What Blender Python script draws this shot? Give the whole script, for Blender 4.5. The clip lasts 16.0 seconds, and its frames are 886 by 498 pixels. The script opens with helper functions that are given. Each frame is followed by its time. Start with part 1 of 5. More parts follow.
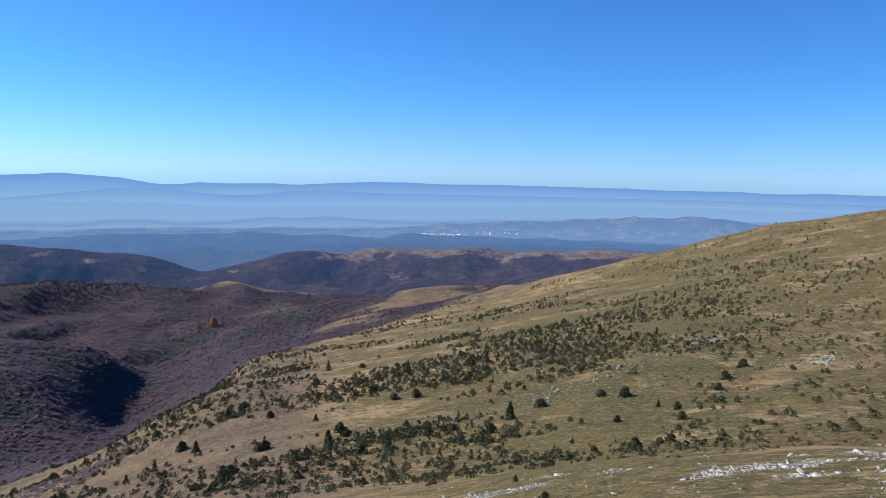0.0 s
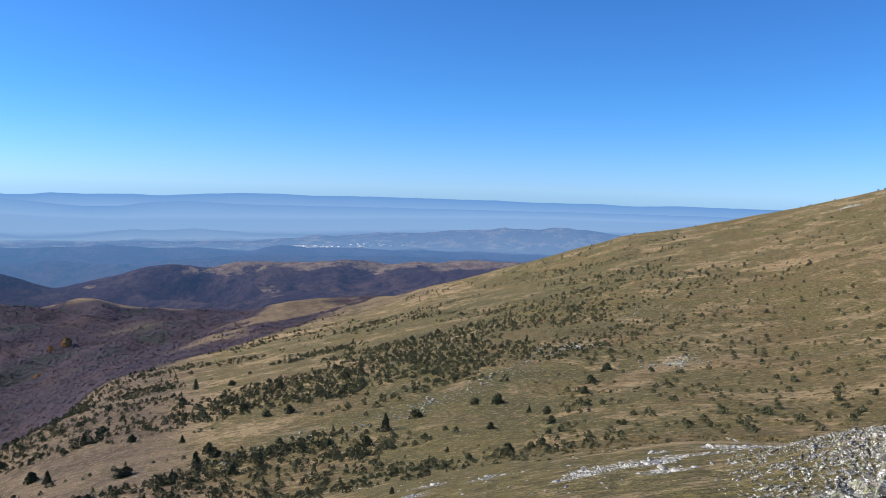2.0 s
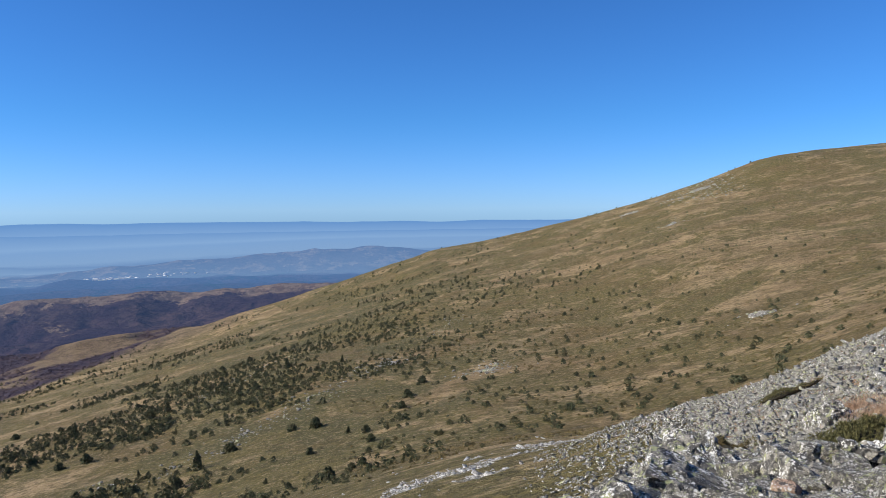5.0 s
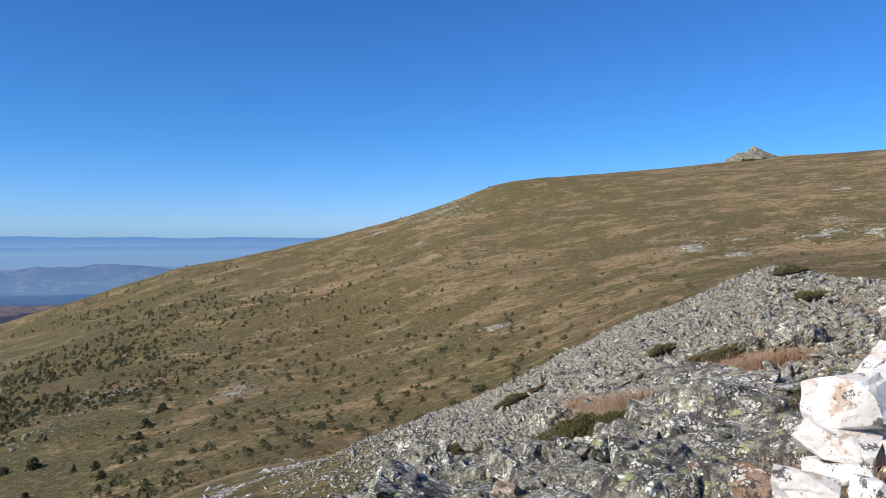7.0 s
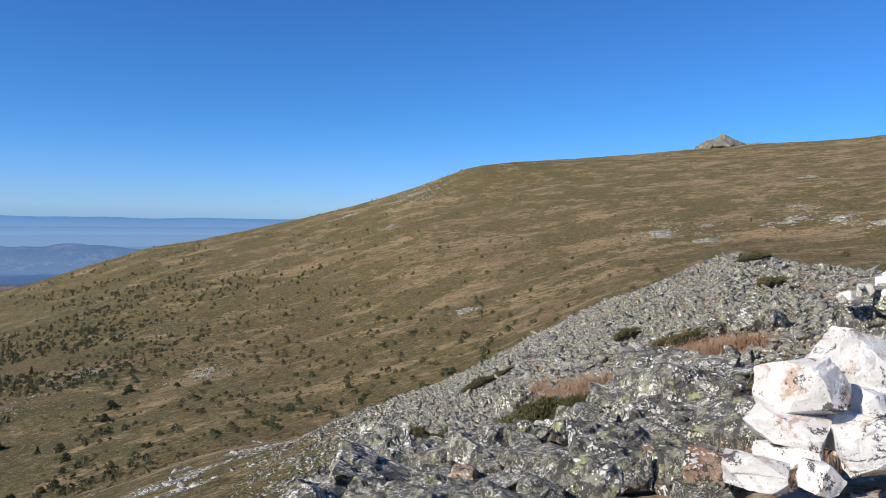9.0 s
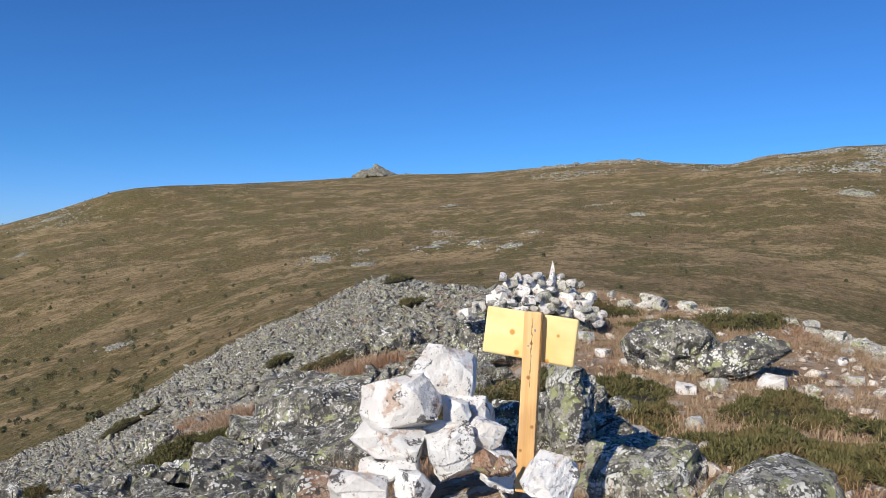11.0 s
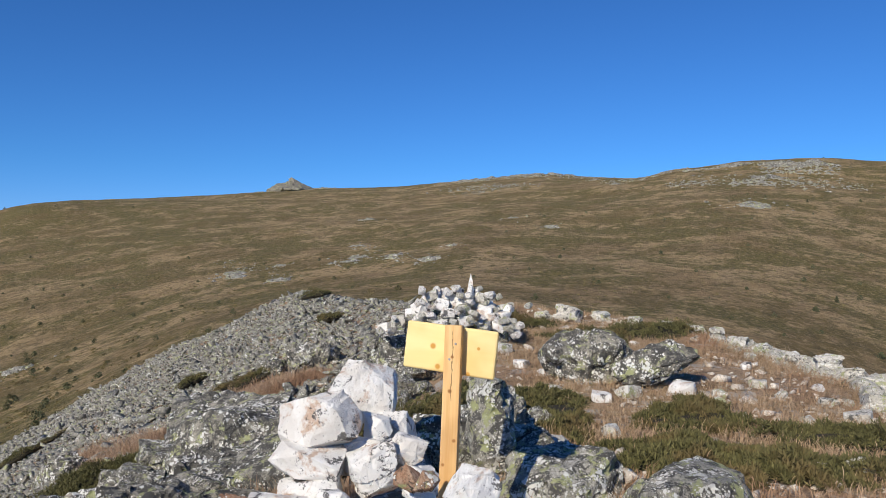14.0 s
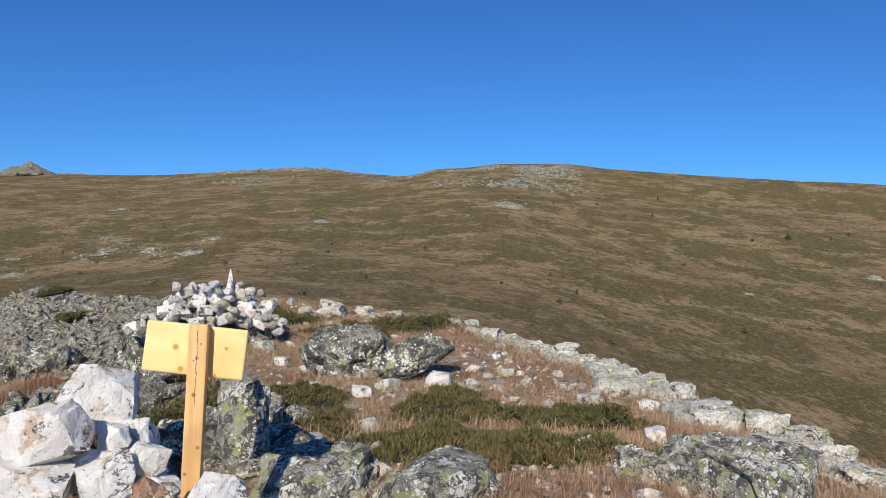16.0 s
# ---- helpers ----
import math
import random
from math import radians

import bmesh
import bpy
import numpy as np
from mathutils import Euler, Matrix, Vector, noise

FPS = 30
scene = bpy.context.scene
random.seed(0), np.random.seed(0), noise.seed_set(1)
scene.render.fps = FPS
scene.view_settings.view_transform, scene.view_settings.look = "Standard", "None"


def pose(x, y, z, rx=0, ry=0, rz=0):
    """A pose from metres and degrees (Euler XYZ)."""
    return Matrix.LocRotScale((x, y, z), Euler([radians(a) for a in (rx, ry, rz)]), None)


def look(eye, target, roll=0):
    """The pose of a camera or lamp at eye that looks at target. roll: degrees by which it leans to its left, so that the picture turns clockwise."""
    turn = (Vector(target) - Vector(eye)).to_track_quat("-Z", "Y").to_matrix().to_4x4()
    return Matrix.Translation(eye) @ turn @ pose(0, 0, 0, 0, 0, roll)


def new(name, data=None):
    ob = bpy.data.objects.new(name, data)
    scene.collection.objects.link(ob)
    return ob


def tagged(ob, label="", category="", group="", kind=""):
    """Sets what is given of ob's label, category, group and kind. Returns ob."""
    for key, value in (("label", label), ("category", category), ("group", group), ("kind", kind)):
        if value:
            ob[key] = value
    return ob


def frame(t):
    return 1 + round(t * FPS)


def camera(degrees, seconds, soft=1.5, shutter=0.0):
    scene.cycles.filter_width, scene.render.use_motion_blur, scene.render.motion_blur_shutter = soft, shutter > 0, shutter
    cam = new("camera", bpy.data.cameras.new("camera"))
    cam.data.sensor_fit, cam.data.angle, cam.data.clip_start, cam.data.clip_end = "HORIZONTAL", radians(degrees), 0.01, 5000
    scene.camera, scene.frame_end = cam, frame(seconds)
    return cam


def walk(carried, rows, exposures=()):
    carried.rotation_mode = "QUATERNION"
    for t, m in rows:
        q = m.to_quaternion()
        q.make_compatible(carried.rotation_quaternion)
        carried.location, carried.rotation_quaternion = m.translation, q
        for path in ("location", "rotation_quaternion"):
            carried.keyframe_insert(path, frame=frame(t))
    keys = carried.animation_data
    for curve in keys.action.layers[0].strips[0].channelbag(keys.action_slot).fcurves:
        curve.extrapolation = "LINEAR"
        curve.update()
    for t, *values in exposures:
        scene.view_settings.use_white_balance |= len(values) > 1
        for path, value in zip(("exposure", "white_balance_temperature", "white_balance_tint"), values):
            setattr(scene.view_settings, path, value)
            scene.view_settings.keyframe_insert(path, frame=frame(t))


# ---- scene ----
EXPOSURES = [(0, 0.44), (3, 0.36), (4, 0.28), (5, 0.25), (7.5, 0.2), (10, 0.1), (12.5, -0.05), (16, -0.1)]
cam = camera(61.10, 16.0, soft=0.75)
walk(cam, [
    (0, pose(-0.000, -0.000, 1.600, 84.24, -1.24, -1.43)),
    (0.5, pose(0.006, -0.012, 1.607, 84.63, -1.54, -6.31)),
    (1, pose(-0.005, 0.015, 1.613, 85.01, -1.65, -8.78)),
    (1.5, pose(-0.028, 0.051, 1.595, 85.19, -1.61, -10.39)),
    (2, pose(-0.030, 0.071, 1.585, 85.36, -1.61, -11.05)),
    (2.5, pose(0.016, 0.063, 1.579, 85.65, -1.40, -11.23)),
    (3, pose(0.026, 0.073, 1.585, 86.07, -1.35, -11.59)),
    (3.5, pose(0.022, 0.077, 1.582, 86.38, -0.96, -11.82)),
    (4, pose(0.055, 0.069, 1.600, 86.40, 0.14, -12.33)),
    (4.5, pose(0.137, 0.017, 1.616, 86.22, 0.97, -15.25)),
    (5, pose(0.172, 0.032, 1.608, 86.95, 0.54, -25.59)),
    (5.2, pose(0.175, 0.059, 1.593, 87.17, 0.48, -29.79)),
    (7.3, pose(0.573, 0.216, 1.483, 88.22, -0.59, -44.63)),
    (7.5, pose(0.583, 0.219, 1.478, 87.99, -0.67, -44.77)),
    (8, pose(0.592, 0.228, 1.476, 87.38, -0.69, -45.03)),
    (8.5, pose(0.595, 0.227, 1.476, 86.99, -0.71, -45.16)),
    (9, pose(0.629, 0.195, 1.486, 87.08, -1.11, -46.46)),
    (9.5, pose(0.712, 0.087, 1.494, 87.67, -1.32, -51.64)),
    (10, pose(0.767, -0.020, 1.504, 87.87, -1.53, -61.12)),
    (10.2, pose(0.797, -0.021, 1.505, 88.04, -1.45, -64.31)),
    (12.5, pose(0.754, -0.003, 1.514, 90.59, -0.01, -75.12)),
    (13, pose(0.754, -0.003, 1.514, 90.56, 0.09, -75.15)),
    (13.5, pose(0.752, -0.011, 1.516, 90.60, 0.18, -75.89)),
    (14, pose(0.793, -0.006, 1.511, 90.56, -0.11, -78.07)),
    (14.5, pose(0.816, -0.003, 1.509, 90.46, -0.58, -84.45)),
    (15, pose(0.815, -0.010, 1.512, 90.46, -1.11, -91.31)),
    (15.5, pose(0.844, -0.043, 1.512, 90.37, -0.84, -94.57)),
    (16, pose(0.860, -0.061, 1.512, 90.29, -0.58, -95.60)),
], exposures=EXPOSURES)
# world, sun
SUN_AZ, SUN_EL = -74.0, 31.0      # degrees, clockwise from +y
world = bpy.data.worlds.new("world")
scene.world = world
world.use_nodes = True
wn = world.node_tree
sky = wn.nodes.new("ShaderNodeTexSky")
sky.sky_type, sky.sun_disc = "NISHITA", False
sky.sun_elevation, sky.sun_rotation = radians(SUN_EL), radians(SUN_AZ)
sky.altitude, sky.air_density, sky.dust_density, sky.ozone_density = 1800, 1.0, 0.05, 2.0
tint = wn.nodes.new("ShaderNodeMix")
tint.data_type, tint.blend_type = "RGBA", "MULTIPLY"
tint.inputs[0].default_value = 1.0
up = wn.nodes.new("ShaderNodeSeparateXYZ")
wn.links.new(wn.nodes.new("ShaderNodeTexCoord").outputs["Generated"], up.inputs[0])
air = wn.nodes.new("ShaderNodeMix")
air.data_type = "RGBA"
air.inputs[6].default_value, air.inputs[7].default_value = (0.555, 0.97, 1.93, 1), (0.395, 0.965, 1.72, 1)
lift = wn.nodes.new("ShaderNodeMapRange")
lift.interpolation_type = "SMOOTHSTEP"
lift.inputs["From Max"].default_value = 0.13
wn.links.new(up.outputs["Z"], lift.inputs["Value"])
wn.links.new(lift.outputs[0], air.inputs[0])
wn.links.new(air.outputs[2], tint.inputs[7])
wn.links.new(sky.outputs[0], tint.inputs[6])
wn.links.new(tint.outputs[2], wn.nodes["Background"].inputs[0])
wn.nodes["Background"].inputs[1].default_value = 0.07
sun = new("sun", bpy.data.lights.new("sun", "SUN"))
sun.data.energy, sun.data.angle, sun.data.color = 5.0, radians(0.53), (1.0, 0.92, 0.79)
sun_way = Vector((math.sin(radians(SUN_AZ)) * math.cos(radians(SUN_EL)), math.cos(radians(SUN_AZ)) * math.cos(radians(SUN_EL)), math.sin(radians(SUN_EL))))
sun.matrix_world = look(sun_way * 50, (0, 0, 0))


# ---- materials ----
class Mat:
    """A node material under construction."""

    def __init__(self, name, rough=0.9):
        self.m = bpy.data.materials.new(name)
        self.m.use_nodes = True
        self.t = self.m.node_tree
        self.b = self.t.nodes["Principled BSDF"]
        self.b.inputs["Roughness"].default_value = rough
        self.b.inputs["Specular IOR Level"].default_value = 0.25
        self.pos = self.t.nodes.new("ShaderNodeNewGeometry").outputs["Position"]

    def node(self, kind, **values):
        n = self.t.nodes.new(kind)
        for k, v in values.items():
            n.inputs[k].default_value = v
        return n

    def link(self, a, b):
        self.t.links.new(a, b)

    def local(self):
        self.pos = self.t.nodes.new("ShaderNodeTexCoord").outputs["Object"]
        return self

    def stretch(self, sx, sy, sz, turn=0.0):
        n = self.node("ShaderNodeMapping")
        n.inputs["Scale"].default_value = (sx, sy, sz)
        n.inputs["Rotation"].default_value = (0, 0, radians(turn))
        self.link(self.pos, n.inputs["Vector"])
        return n.outputs[0]

    def noise(self, scale, detail=4, rough=0.6, at=None, bend=0.0):
        n = self.node("ShaderNodeTexNoise", Scale=scale, Detail=detail, Roughness=rough, Distortion=bend)
        self.link(at or self.pos, n.inputs["Vector"])
        return n.outputs["Fac"]

    def cells(self, scale, at=None, what="Distance", feature="F1"):
        n = self.node("ShaderNodeTexVoronoi", Scale=scale)
        n.feature = feature
        self.link(at or self.pos, n.inputs["Vector"])
        return n.outputs[what]

    def step(self, fac, low, high, a=0.0, b=1.0):
        n = self.node("ShaderNodeMapRange")
        n.interpolation_type = "SMOOTHSTEP"
        for k, v in zip(("From Min", "From Max", "To Min", "To Max"), (low, high, a, b)):
            n.inputs[k].default_value = v
        self.link(fac, n.inputs["Value"])
        return n.outputs[0]

    def maths(self, op, a, b):
        n = self.t.nodes.new("ShaderNodeMath")
        n.operation = op
        for k, v in enumerate((a, b)):
            if isinstance(v, (int, float)):
                n.inputs[k].default_value = v
            else:
                self.link(v, n.inputs[k])
        return n.outputs[0]

    def mix(self, fac, a, b):
        n = self.t.nodes.new("ShaderNodeMix")
        n.data_type = "RGBA"
        for k, v in ((0, fac), (6, a), (7, b)):
            if isinstance(v, (int, float)):
                n.inputs[k].default_value = v
            elif isinstance(v, tuple):
                n.inputs[k].default_value = (*v, 1)
            else:
                self.link(v, n.inputs[k])
        return n.outputs[2]

    def attribute(self, name, channel):
        n = self.t.nodes.new("ShaderNodeAttribute")
        n.attribute_name = name
        s = self.t.nodes.new("ShaderNodeSeparateColor")
        self.link(n.outputs["Color"], s.inputs[0])
        return s.outputs[channel]

    def random(self):
        return self.t.nodes.new("ShaderNodeObjectInfo").outputs["Random"]

    def island(self):
        return self.t.nodes.new("ShaderNodeNewGeometry").outputs["Random Per Island"]

    def colour(self, c):
        if isinstance(c, tuple):
            self.b.inputs["Base Color"].default_value = (*c, 1)
        else:
            self.link(c, self.b.inputs["Base Color"])
        return self

    def bump(self, height, strength=0.5, distance=0.02):
        n = self.node("ShaderNodeBump", Strength=strength, Distance=distance)
        self.link(height, n.inputs["Height"])
        self.link(n.outputs[0], self.b.inputs["Normal"])
        return self


def ground_material():
    k = Mat("mountain_grass", 0.95)
    low = k.noise(0.014, 4, 0.55)
    patch = k.noise(0.045, 6, 0.68, bend=0.35)
    hummock = k.noise(0.2, 5, 0.7, k.stretch(1.0, 1.0, 0.3), bend=0.3)
    fine = k.noise(1.1, 5, 0.75)
    forest, heath, stony = (k.attribute("cover", c) for c in ("Red", "Green", "Blue"))
    straw = k.mix(k.step(fine, 0.38, 0.62), (0.335, 0.232, 0.115), (0.485, 0.352, 0.19))
    olive = k.mix(k.step(fine, 0.38, 0.62), (0.112, 0.093, 0.030), (0.19, 0.150, 0.053))
    blend = k.maths("ADD", k.maths("MULTIPLY", patch, 0.5), k.maths("ADD", k.maths("MULTIPLY", low, 0.2), k.maths("MULTIPLY", hummock, 0.3)))
    blend = k.maths("ADD", blend, k.maths("MULTIPLY", heath, -0.036))
    c = k.mix(k.step(blend, 0.476, 0.545, 0.0, 0.9), olive, straw)
    c = k.mix(k.step(k.noise(0.03, 5, 0.65), 0.47, 0.6, 0.0, 0.55), c, (0.175, 0.115, 0.05))
    c = k.mix(k.step(heath, -0.2, -1.1, 0.0, 0.88), c, k.mix(k.step(patch, 0.42, 0.58), (0.098, 0.068, 0.052), (0.18, 0.128, 0.083)))
    green = k.mix(k.step(fine, 0.4, 0.65), (0.066, 0.068, 0.024), (0.13, 0.115, 0.042))
    c = k.mix(k.maths("MULTIPLY", heath, k.step(k.noise(0.05, 6, 0.7), 0.44, 0.56, 0.0, 0.8)), c, green)
    c = k.mix(k.step(k.noise(0.36, 5, 0.75, k.stretch(1.0, 1.0, 0.3), bend=0.2), 0.515, 0.56, 0.0, 0.6), c, (0.092, 0.075, 0.029))
    c = k.mix(k.step(k.noise(0.8, 6, 0.8, k.stretch(1.0, 1.0, 0.3)), 0.54, 0.59, 0.0, 0.5), c, (0.45, 0.332, 0.18))
    # bare woods; the valley haze's blue is mixed into their colours
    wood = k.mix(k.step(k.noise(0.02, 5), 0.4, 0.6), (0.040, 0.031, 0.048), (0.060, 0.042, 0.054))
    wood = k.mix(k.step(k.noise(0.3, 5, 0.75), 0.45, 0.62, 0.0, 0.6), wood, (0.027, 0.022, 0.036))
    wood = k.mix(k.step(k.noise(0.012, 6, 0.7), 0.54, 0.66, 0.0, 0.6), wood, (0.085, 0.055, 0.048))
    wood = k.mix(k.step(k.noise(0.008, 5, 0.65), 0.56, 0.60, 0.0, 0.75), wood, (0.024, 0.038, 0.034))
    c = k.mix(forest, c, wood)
    rock = k.mix(k.step(k.noise(2.2, 5), 0.35, 0.65), (0.20, 0.195, 0.17), (0.42, 0.41, 0.37))
    c = k.mix(k.maths("MULTIPLY", stony, k.step(k.noise(1.2, 6, 0.75), 0.46, 0.54, 0.15, 0.9)), c, rock)
    turf = k.maths("ADD", k.noise(0.3, 6, 0.75), k.maths("MULTIPLY", fine, 0.45))
    crowns = k.maths("ADD", k.maths("MULTIPLY", k.cells(0.13), -0.5), k.maths("MULTIPLY", k.noise(0.3, 5, 0.75), 1.6))
    mixed = k.maths("ADD", k.maths("MULTIPLY", turf, k.maths("SUBTRACT", 1.0, forest)), k.maths("MULTIPLY", crowns, forest))
    k.colour(c).bump(mixed, 1.0, 1.5)
    return k.m


def soil_material():
    k = Mat("dry_turf", 0.95)
    n = k.noise(1.1, 5, 0.65)
    c = k.mix(k.step(n, 0.35, 0.65), (0.24, 0.155, 0.09), (0.38, 0.27, 0.175))
    c = k.mix(k.step(k.noise(9, 4), 0.5, 0.7), c, (0.10, 0.075, 0.05))
    c = k.mix(k.step(k.noise(3.2, 5, 0.7), 0.53, 0.58), c, (0.42, 0.38, 0.33))
    k.colour(c).bump(k.noise(14, 5, 0.7), 0.8, 0.06)
    return k.m


def lichen_rock(name, base_a, base_b, dark, pale, green, grain=1.0):
    """Quartzite with patches of lichen; dark, pale, green: how far each spreads."""
    k = Mat(name, 0.85).local()
    shift = k.maths("MULTIPLY", k.random(), 40.0)
    n = k.node("ShaderNodeVectorMath")
    n.operation = "ADD"
    k.link(k.pos, n.inputs[0])
    k.link(shift, n.inputs[1])
    k.pos = n.outputs[0]
    big = k.noise(2.2 * grain, 6, 0.65)
    c = k.mix(k.step(big, 0.4, 0.6), base_a, base_b)
    c = k.mix(k.step(k.noise(30 * grain, 4, 0.7), 0.47, 0.57, 0.0, 0.55), c, (base_a[0] * 0.5, base_a[1] * 0.5, base_a[2] * 0.5))
    c = k.mix(k.step(k.noise(5 * grain, 8, 0.8, bend=0.15), 0.545 - dark, 0.575 - dark, 0.0, 0.9), c, (0.065, 0.063, 0.058))
    c = k.mix(k.step(k.noise(4.0 * grain, 7, 0.75, bend=0.3), 0.575 - green, 0.61 - green, 0.0, 0.9), c, (0.37, 0.385, 0.19))
    where = k.step(k.noise(3.0 * grain, 5, 0.7), 0.44, 0.62, 0.05, 0.40)
    for scale in (11.0, 26.0):
        ragged = k.maths("ADD", k.cells(scale * grain), k.maths("MULTIPLY", k.noise(42 * grain, 3, 0.6), 0.35))
        fleck = k.maths("SUBTRACT", k.maths("ADD", where, 0.13 + pale), ragged)
        c = k.mix(k.step(fleck, -0.015, 0.02), c, (0.72, 0.71, 0.66))
    k.colour(c).bump(k.maths("ADD", k.noise(6 * grain, 7, 0.75), k.maths("MULTIPLY", k.noise(40 * grain, 4, 0.7), 0.4)), 0.9, 0.03)
    return k.m


def quartz_material():
    k = Mat("white_quartz", 0.7).local()
    shift = k.maths("MULTIPLY", k.random(), 40.0)
    n = k.node("ShaderNodeVectorMath")
    n.operation = "ADD"
    k.link(k.pos, n.inputs[0])
    k.link(shift, n.inputs[1])
    k.pos = n.outputs[0]
    c = k.mix(k.step(k.noise(4.0, 6, 0.65, bend=0.4), 0.42, 0.6), (0.84, 0.82, 0.78), (0.72, 0.685, 0.635))
    c = k.mix(k.step(k.noise(6.5, 6, 0.7, bend=0.5), 0.53, 0.64, 0.0, 0.7), c, (0.46, 0.27, 0.15))
    c = k.mix(k.step(k.noise(5.5, 8, 0.8, bend=0.2), 0.565, 0.583, 0.0, 0.9), c, (0.05, 0.046, 0.046))
    c = k.mix(k.step(k.noise(30, 4, 0.7), 0.60, 0.66, 0.0, 0.6), c, (0.22, 0.20, 0.18))
    k.colour(c).bump(k.noise(9, 7, 0.75), 0.8, 0.04)
    return k.m


def foliage_material(name, a, b, c2, patch=0.6):
    k = Mat(name, 0.8)
    c = k.mix(k.island(), a, b)
    c = k.mix(k.step(k.noise(patch, 4), 0.48, 0.62, 0.0, 0.75), c, c2)
    k.colour(c)
    return k.m


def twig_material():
    k = Mat("hazed_beech_twigs", 0.9)
    # twig browns pushed towards blue, painting in the haze over the valley
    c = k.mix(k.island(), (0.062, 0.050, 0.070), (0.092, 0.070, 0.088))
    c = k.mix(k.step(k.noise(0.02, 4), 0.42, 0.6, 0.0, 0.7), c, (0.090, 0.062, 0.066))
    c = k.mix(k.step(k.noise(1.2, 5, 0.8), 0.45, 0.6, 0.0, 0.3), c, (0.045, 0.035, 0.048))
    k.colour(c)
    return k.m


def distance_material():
    """Hills seen through the air, painted as the surface's own blue glow: cover holds the air's share, its paleness,
    and bare (+) or conifer (-) ground.
    """
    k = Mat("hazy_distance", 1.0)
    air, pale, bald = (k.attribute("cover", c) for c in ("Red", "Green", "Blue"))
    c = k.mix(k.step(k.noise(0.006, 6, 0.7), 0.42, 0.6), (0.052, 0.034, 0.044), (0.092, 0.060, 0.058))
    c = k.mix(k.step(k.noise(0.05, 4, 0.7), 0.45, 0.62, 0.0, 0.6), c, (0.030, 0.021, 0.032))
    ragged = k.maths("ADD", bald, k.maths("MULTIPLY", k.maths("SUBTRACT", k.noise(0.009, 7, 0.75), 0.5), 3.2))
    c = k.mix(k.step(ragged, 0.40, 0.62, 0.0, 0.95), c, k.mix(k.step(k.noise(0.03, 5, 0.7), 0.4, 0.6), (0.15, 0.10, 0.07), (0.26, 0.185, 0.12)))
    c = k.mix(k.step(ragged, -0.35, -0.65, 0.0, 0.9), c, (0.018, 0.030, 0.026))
    # emission stands in for haze; the land's own colour fades as it grows
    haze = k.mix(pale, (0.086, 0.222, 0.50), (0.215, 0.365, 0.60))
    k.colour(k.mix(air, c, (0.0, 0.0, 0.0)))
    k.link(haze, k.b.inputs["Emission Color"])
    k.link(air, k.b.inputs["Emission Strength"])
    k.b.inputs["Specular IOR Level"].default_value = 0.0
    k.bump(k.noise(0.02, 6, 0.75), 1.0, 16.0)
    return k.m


M_GROUND, M_SOIL, M_FAR = ground_material(), soil_material(), distance_material()
M_GREY = lichen_rock("grey_lichened_quartzite", (0.225, 0.21, 0.175), (0.42, 0.39, 0.325), 0.072, 0.09, 0.02, 1.8)
M_CRUST = lichen_rock("white_crusted_quartzite", (0.31, 0.295, 0.25), (0.53, 0.50, 0.43), 0.055, 0.12, 0.045, 2.6)
M_SCREE = lichen_rock("scree_quartzite", (0.235, 0.225, 0.195), (0.385, 0.365, 0.315), 0.01, 0.0, 0.02, 2.0)
M_PALE = lichen_rock("pale_lichened_quartzite", (0.54, 0.51, 0.44), (0.72, 0.68, 0.60), 0.0, 0.07, 0.03, 1.5)
M_WHITE = quartz_material()
M_PINE = foliage_material("dwarf_pine_needles", (0.060, 0.070, 0.034), (0.105, 0.110, 0.052), (0.125, 0.106, 0.05))
M_JUNIPER = foliage_material("juniper_needles", (0.060, 0.060, 0.023), (0.165, 0.150, 0.058), (0.16, 0.115, 0.05), 1.8)
M_HEATHER = foliage_material("heather_cushions", (0.105, 0.086, 0.034), (0.18, 0.142, 0.055), (0.22, 0.16, 0.07), 0.15)
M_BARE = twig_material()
M_SPRUCE = foliage_material("valley_conifers", (0.055, 0.085, 0.066), (0.080, 0.110, 0.085), (0.06, 0.088, 0.072), 0.02)
M_GOLD = foliage_material("yellow_autumn_leaves", (0.50, 0.30, 0.11), (0.62, 0.40, 0.16), (0.45, 0.26, 0.10))
M_GRASS = foliage_material("dry_grass", (0.33, 0.215, 0.125), (0.50, 0.37, 0.235), (0.36, 0.21, 0.125))
M_RUSTY = foliage_material("rusty_grass", (0.30, 0.19, 0.12), (0.46, 0.34, 0.23), (0.30, 0.17, 0.10))
M_BAND = lichen_rock("pale_weathered_slab", (0.20, 0.19, 0.16), (0.33, 0.31, 0.26), 0.03, -0.05, 0.0, 0.15)
M_SLAB = lichen_rock("weathered_slab", (0.22, 0.21, 0.18), (0.34, 0.32, 0.275), 0.0, -0.05, 0.03, 0.15)
M_RUST = lichen_rock("rusty_stone", (0.36, 0.20, 0.12), (0.50, 0.36, 0.26), 0.02, 0.04, 0.0, 2.0)
M_CRACK, M_STEEL, M_TWIG, M_BARK, M_TOWN = (Mat(n, 0.8).colour(c).m for n, c in (
    ("dark_crack", (0.09, 0.05, 0.025)), ("dull_steel", (0.35, 0.34, 0.33)), ("juniper_twigs", (0.035, 0.03, 0.018)), ("pine_bark", (0.09, 0.065, 0.045)), ("white_walls", (0.8, 0.8, 0.78))))
M_TOR = lichen_rock("dark_tor_rock", (0.19, 0.172, 0.14), (0.31, 0.28, 0.225), 0.02, -0.2, 0.02, 0.15)
M_BROKEN = lichen_rock("pale_broken_rock", (0.34, 0.33, 0.30), (0.56, 0.55, 0.51), 0.0, 0.0, -0.05, 1.0)
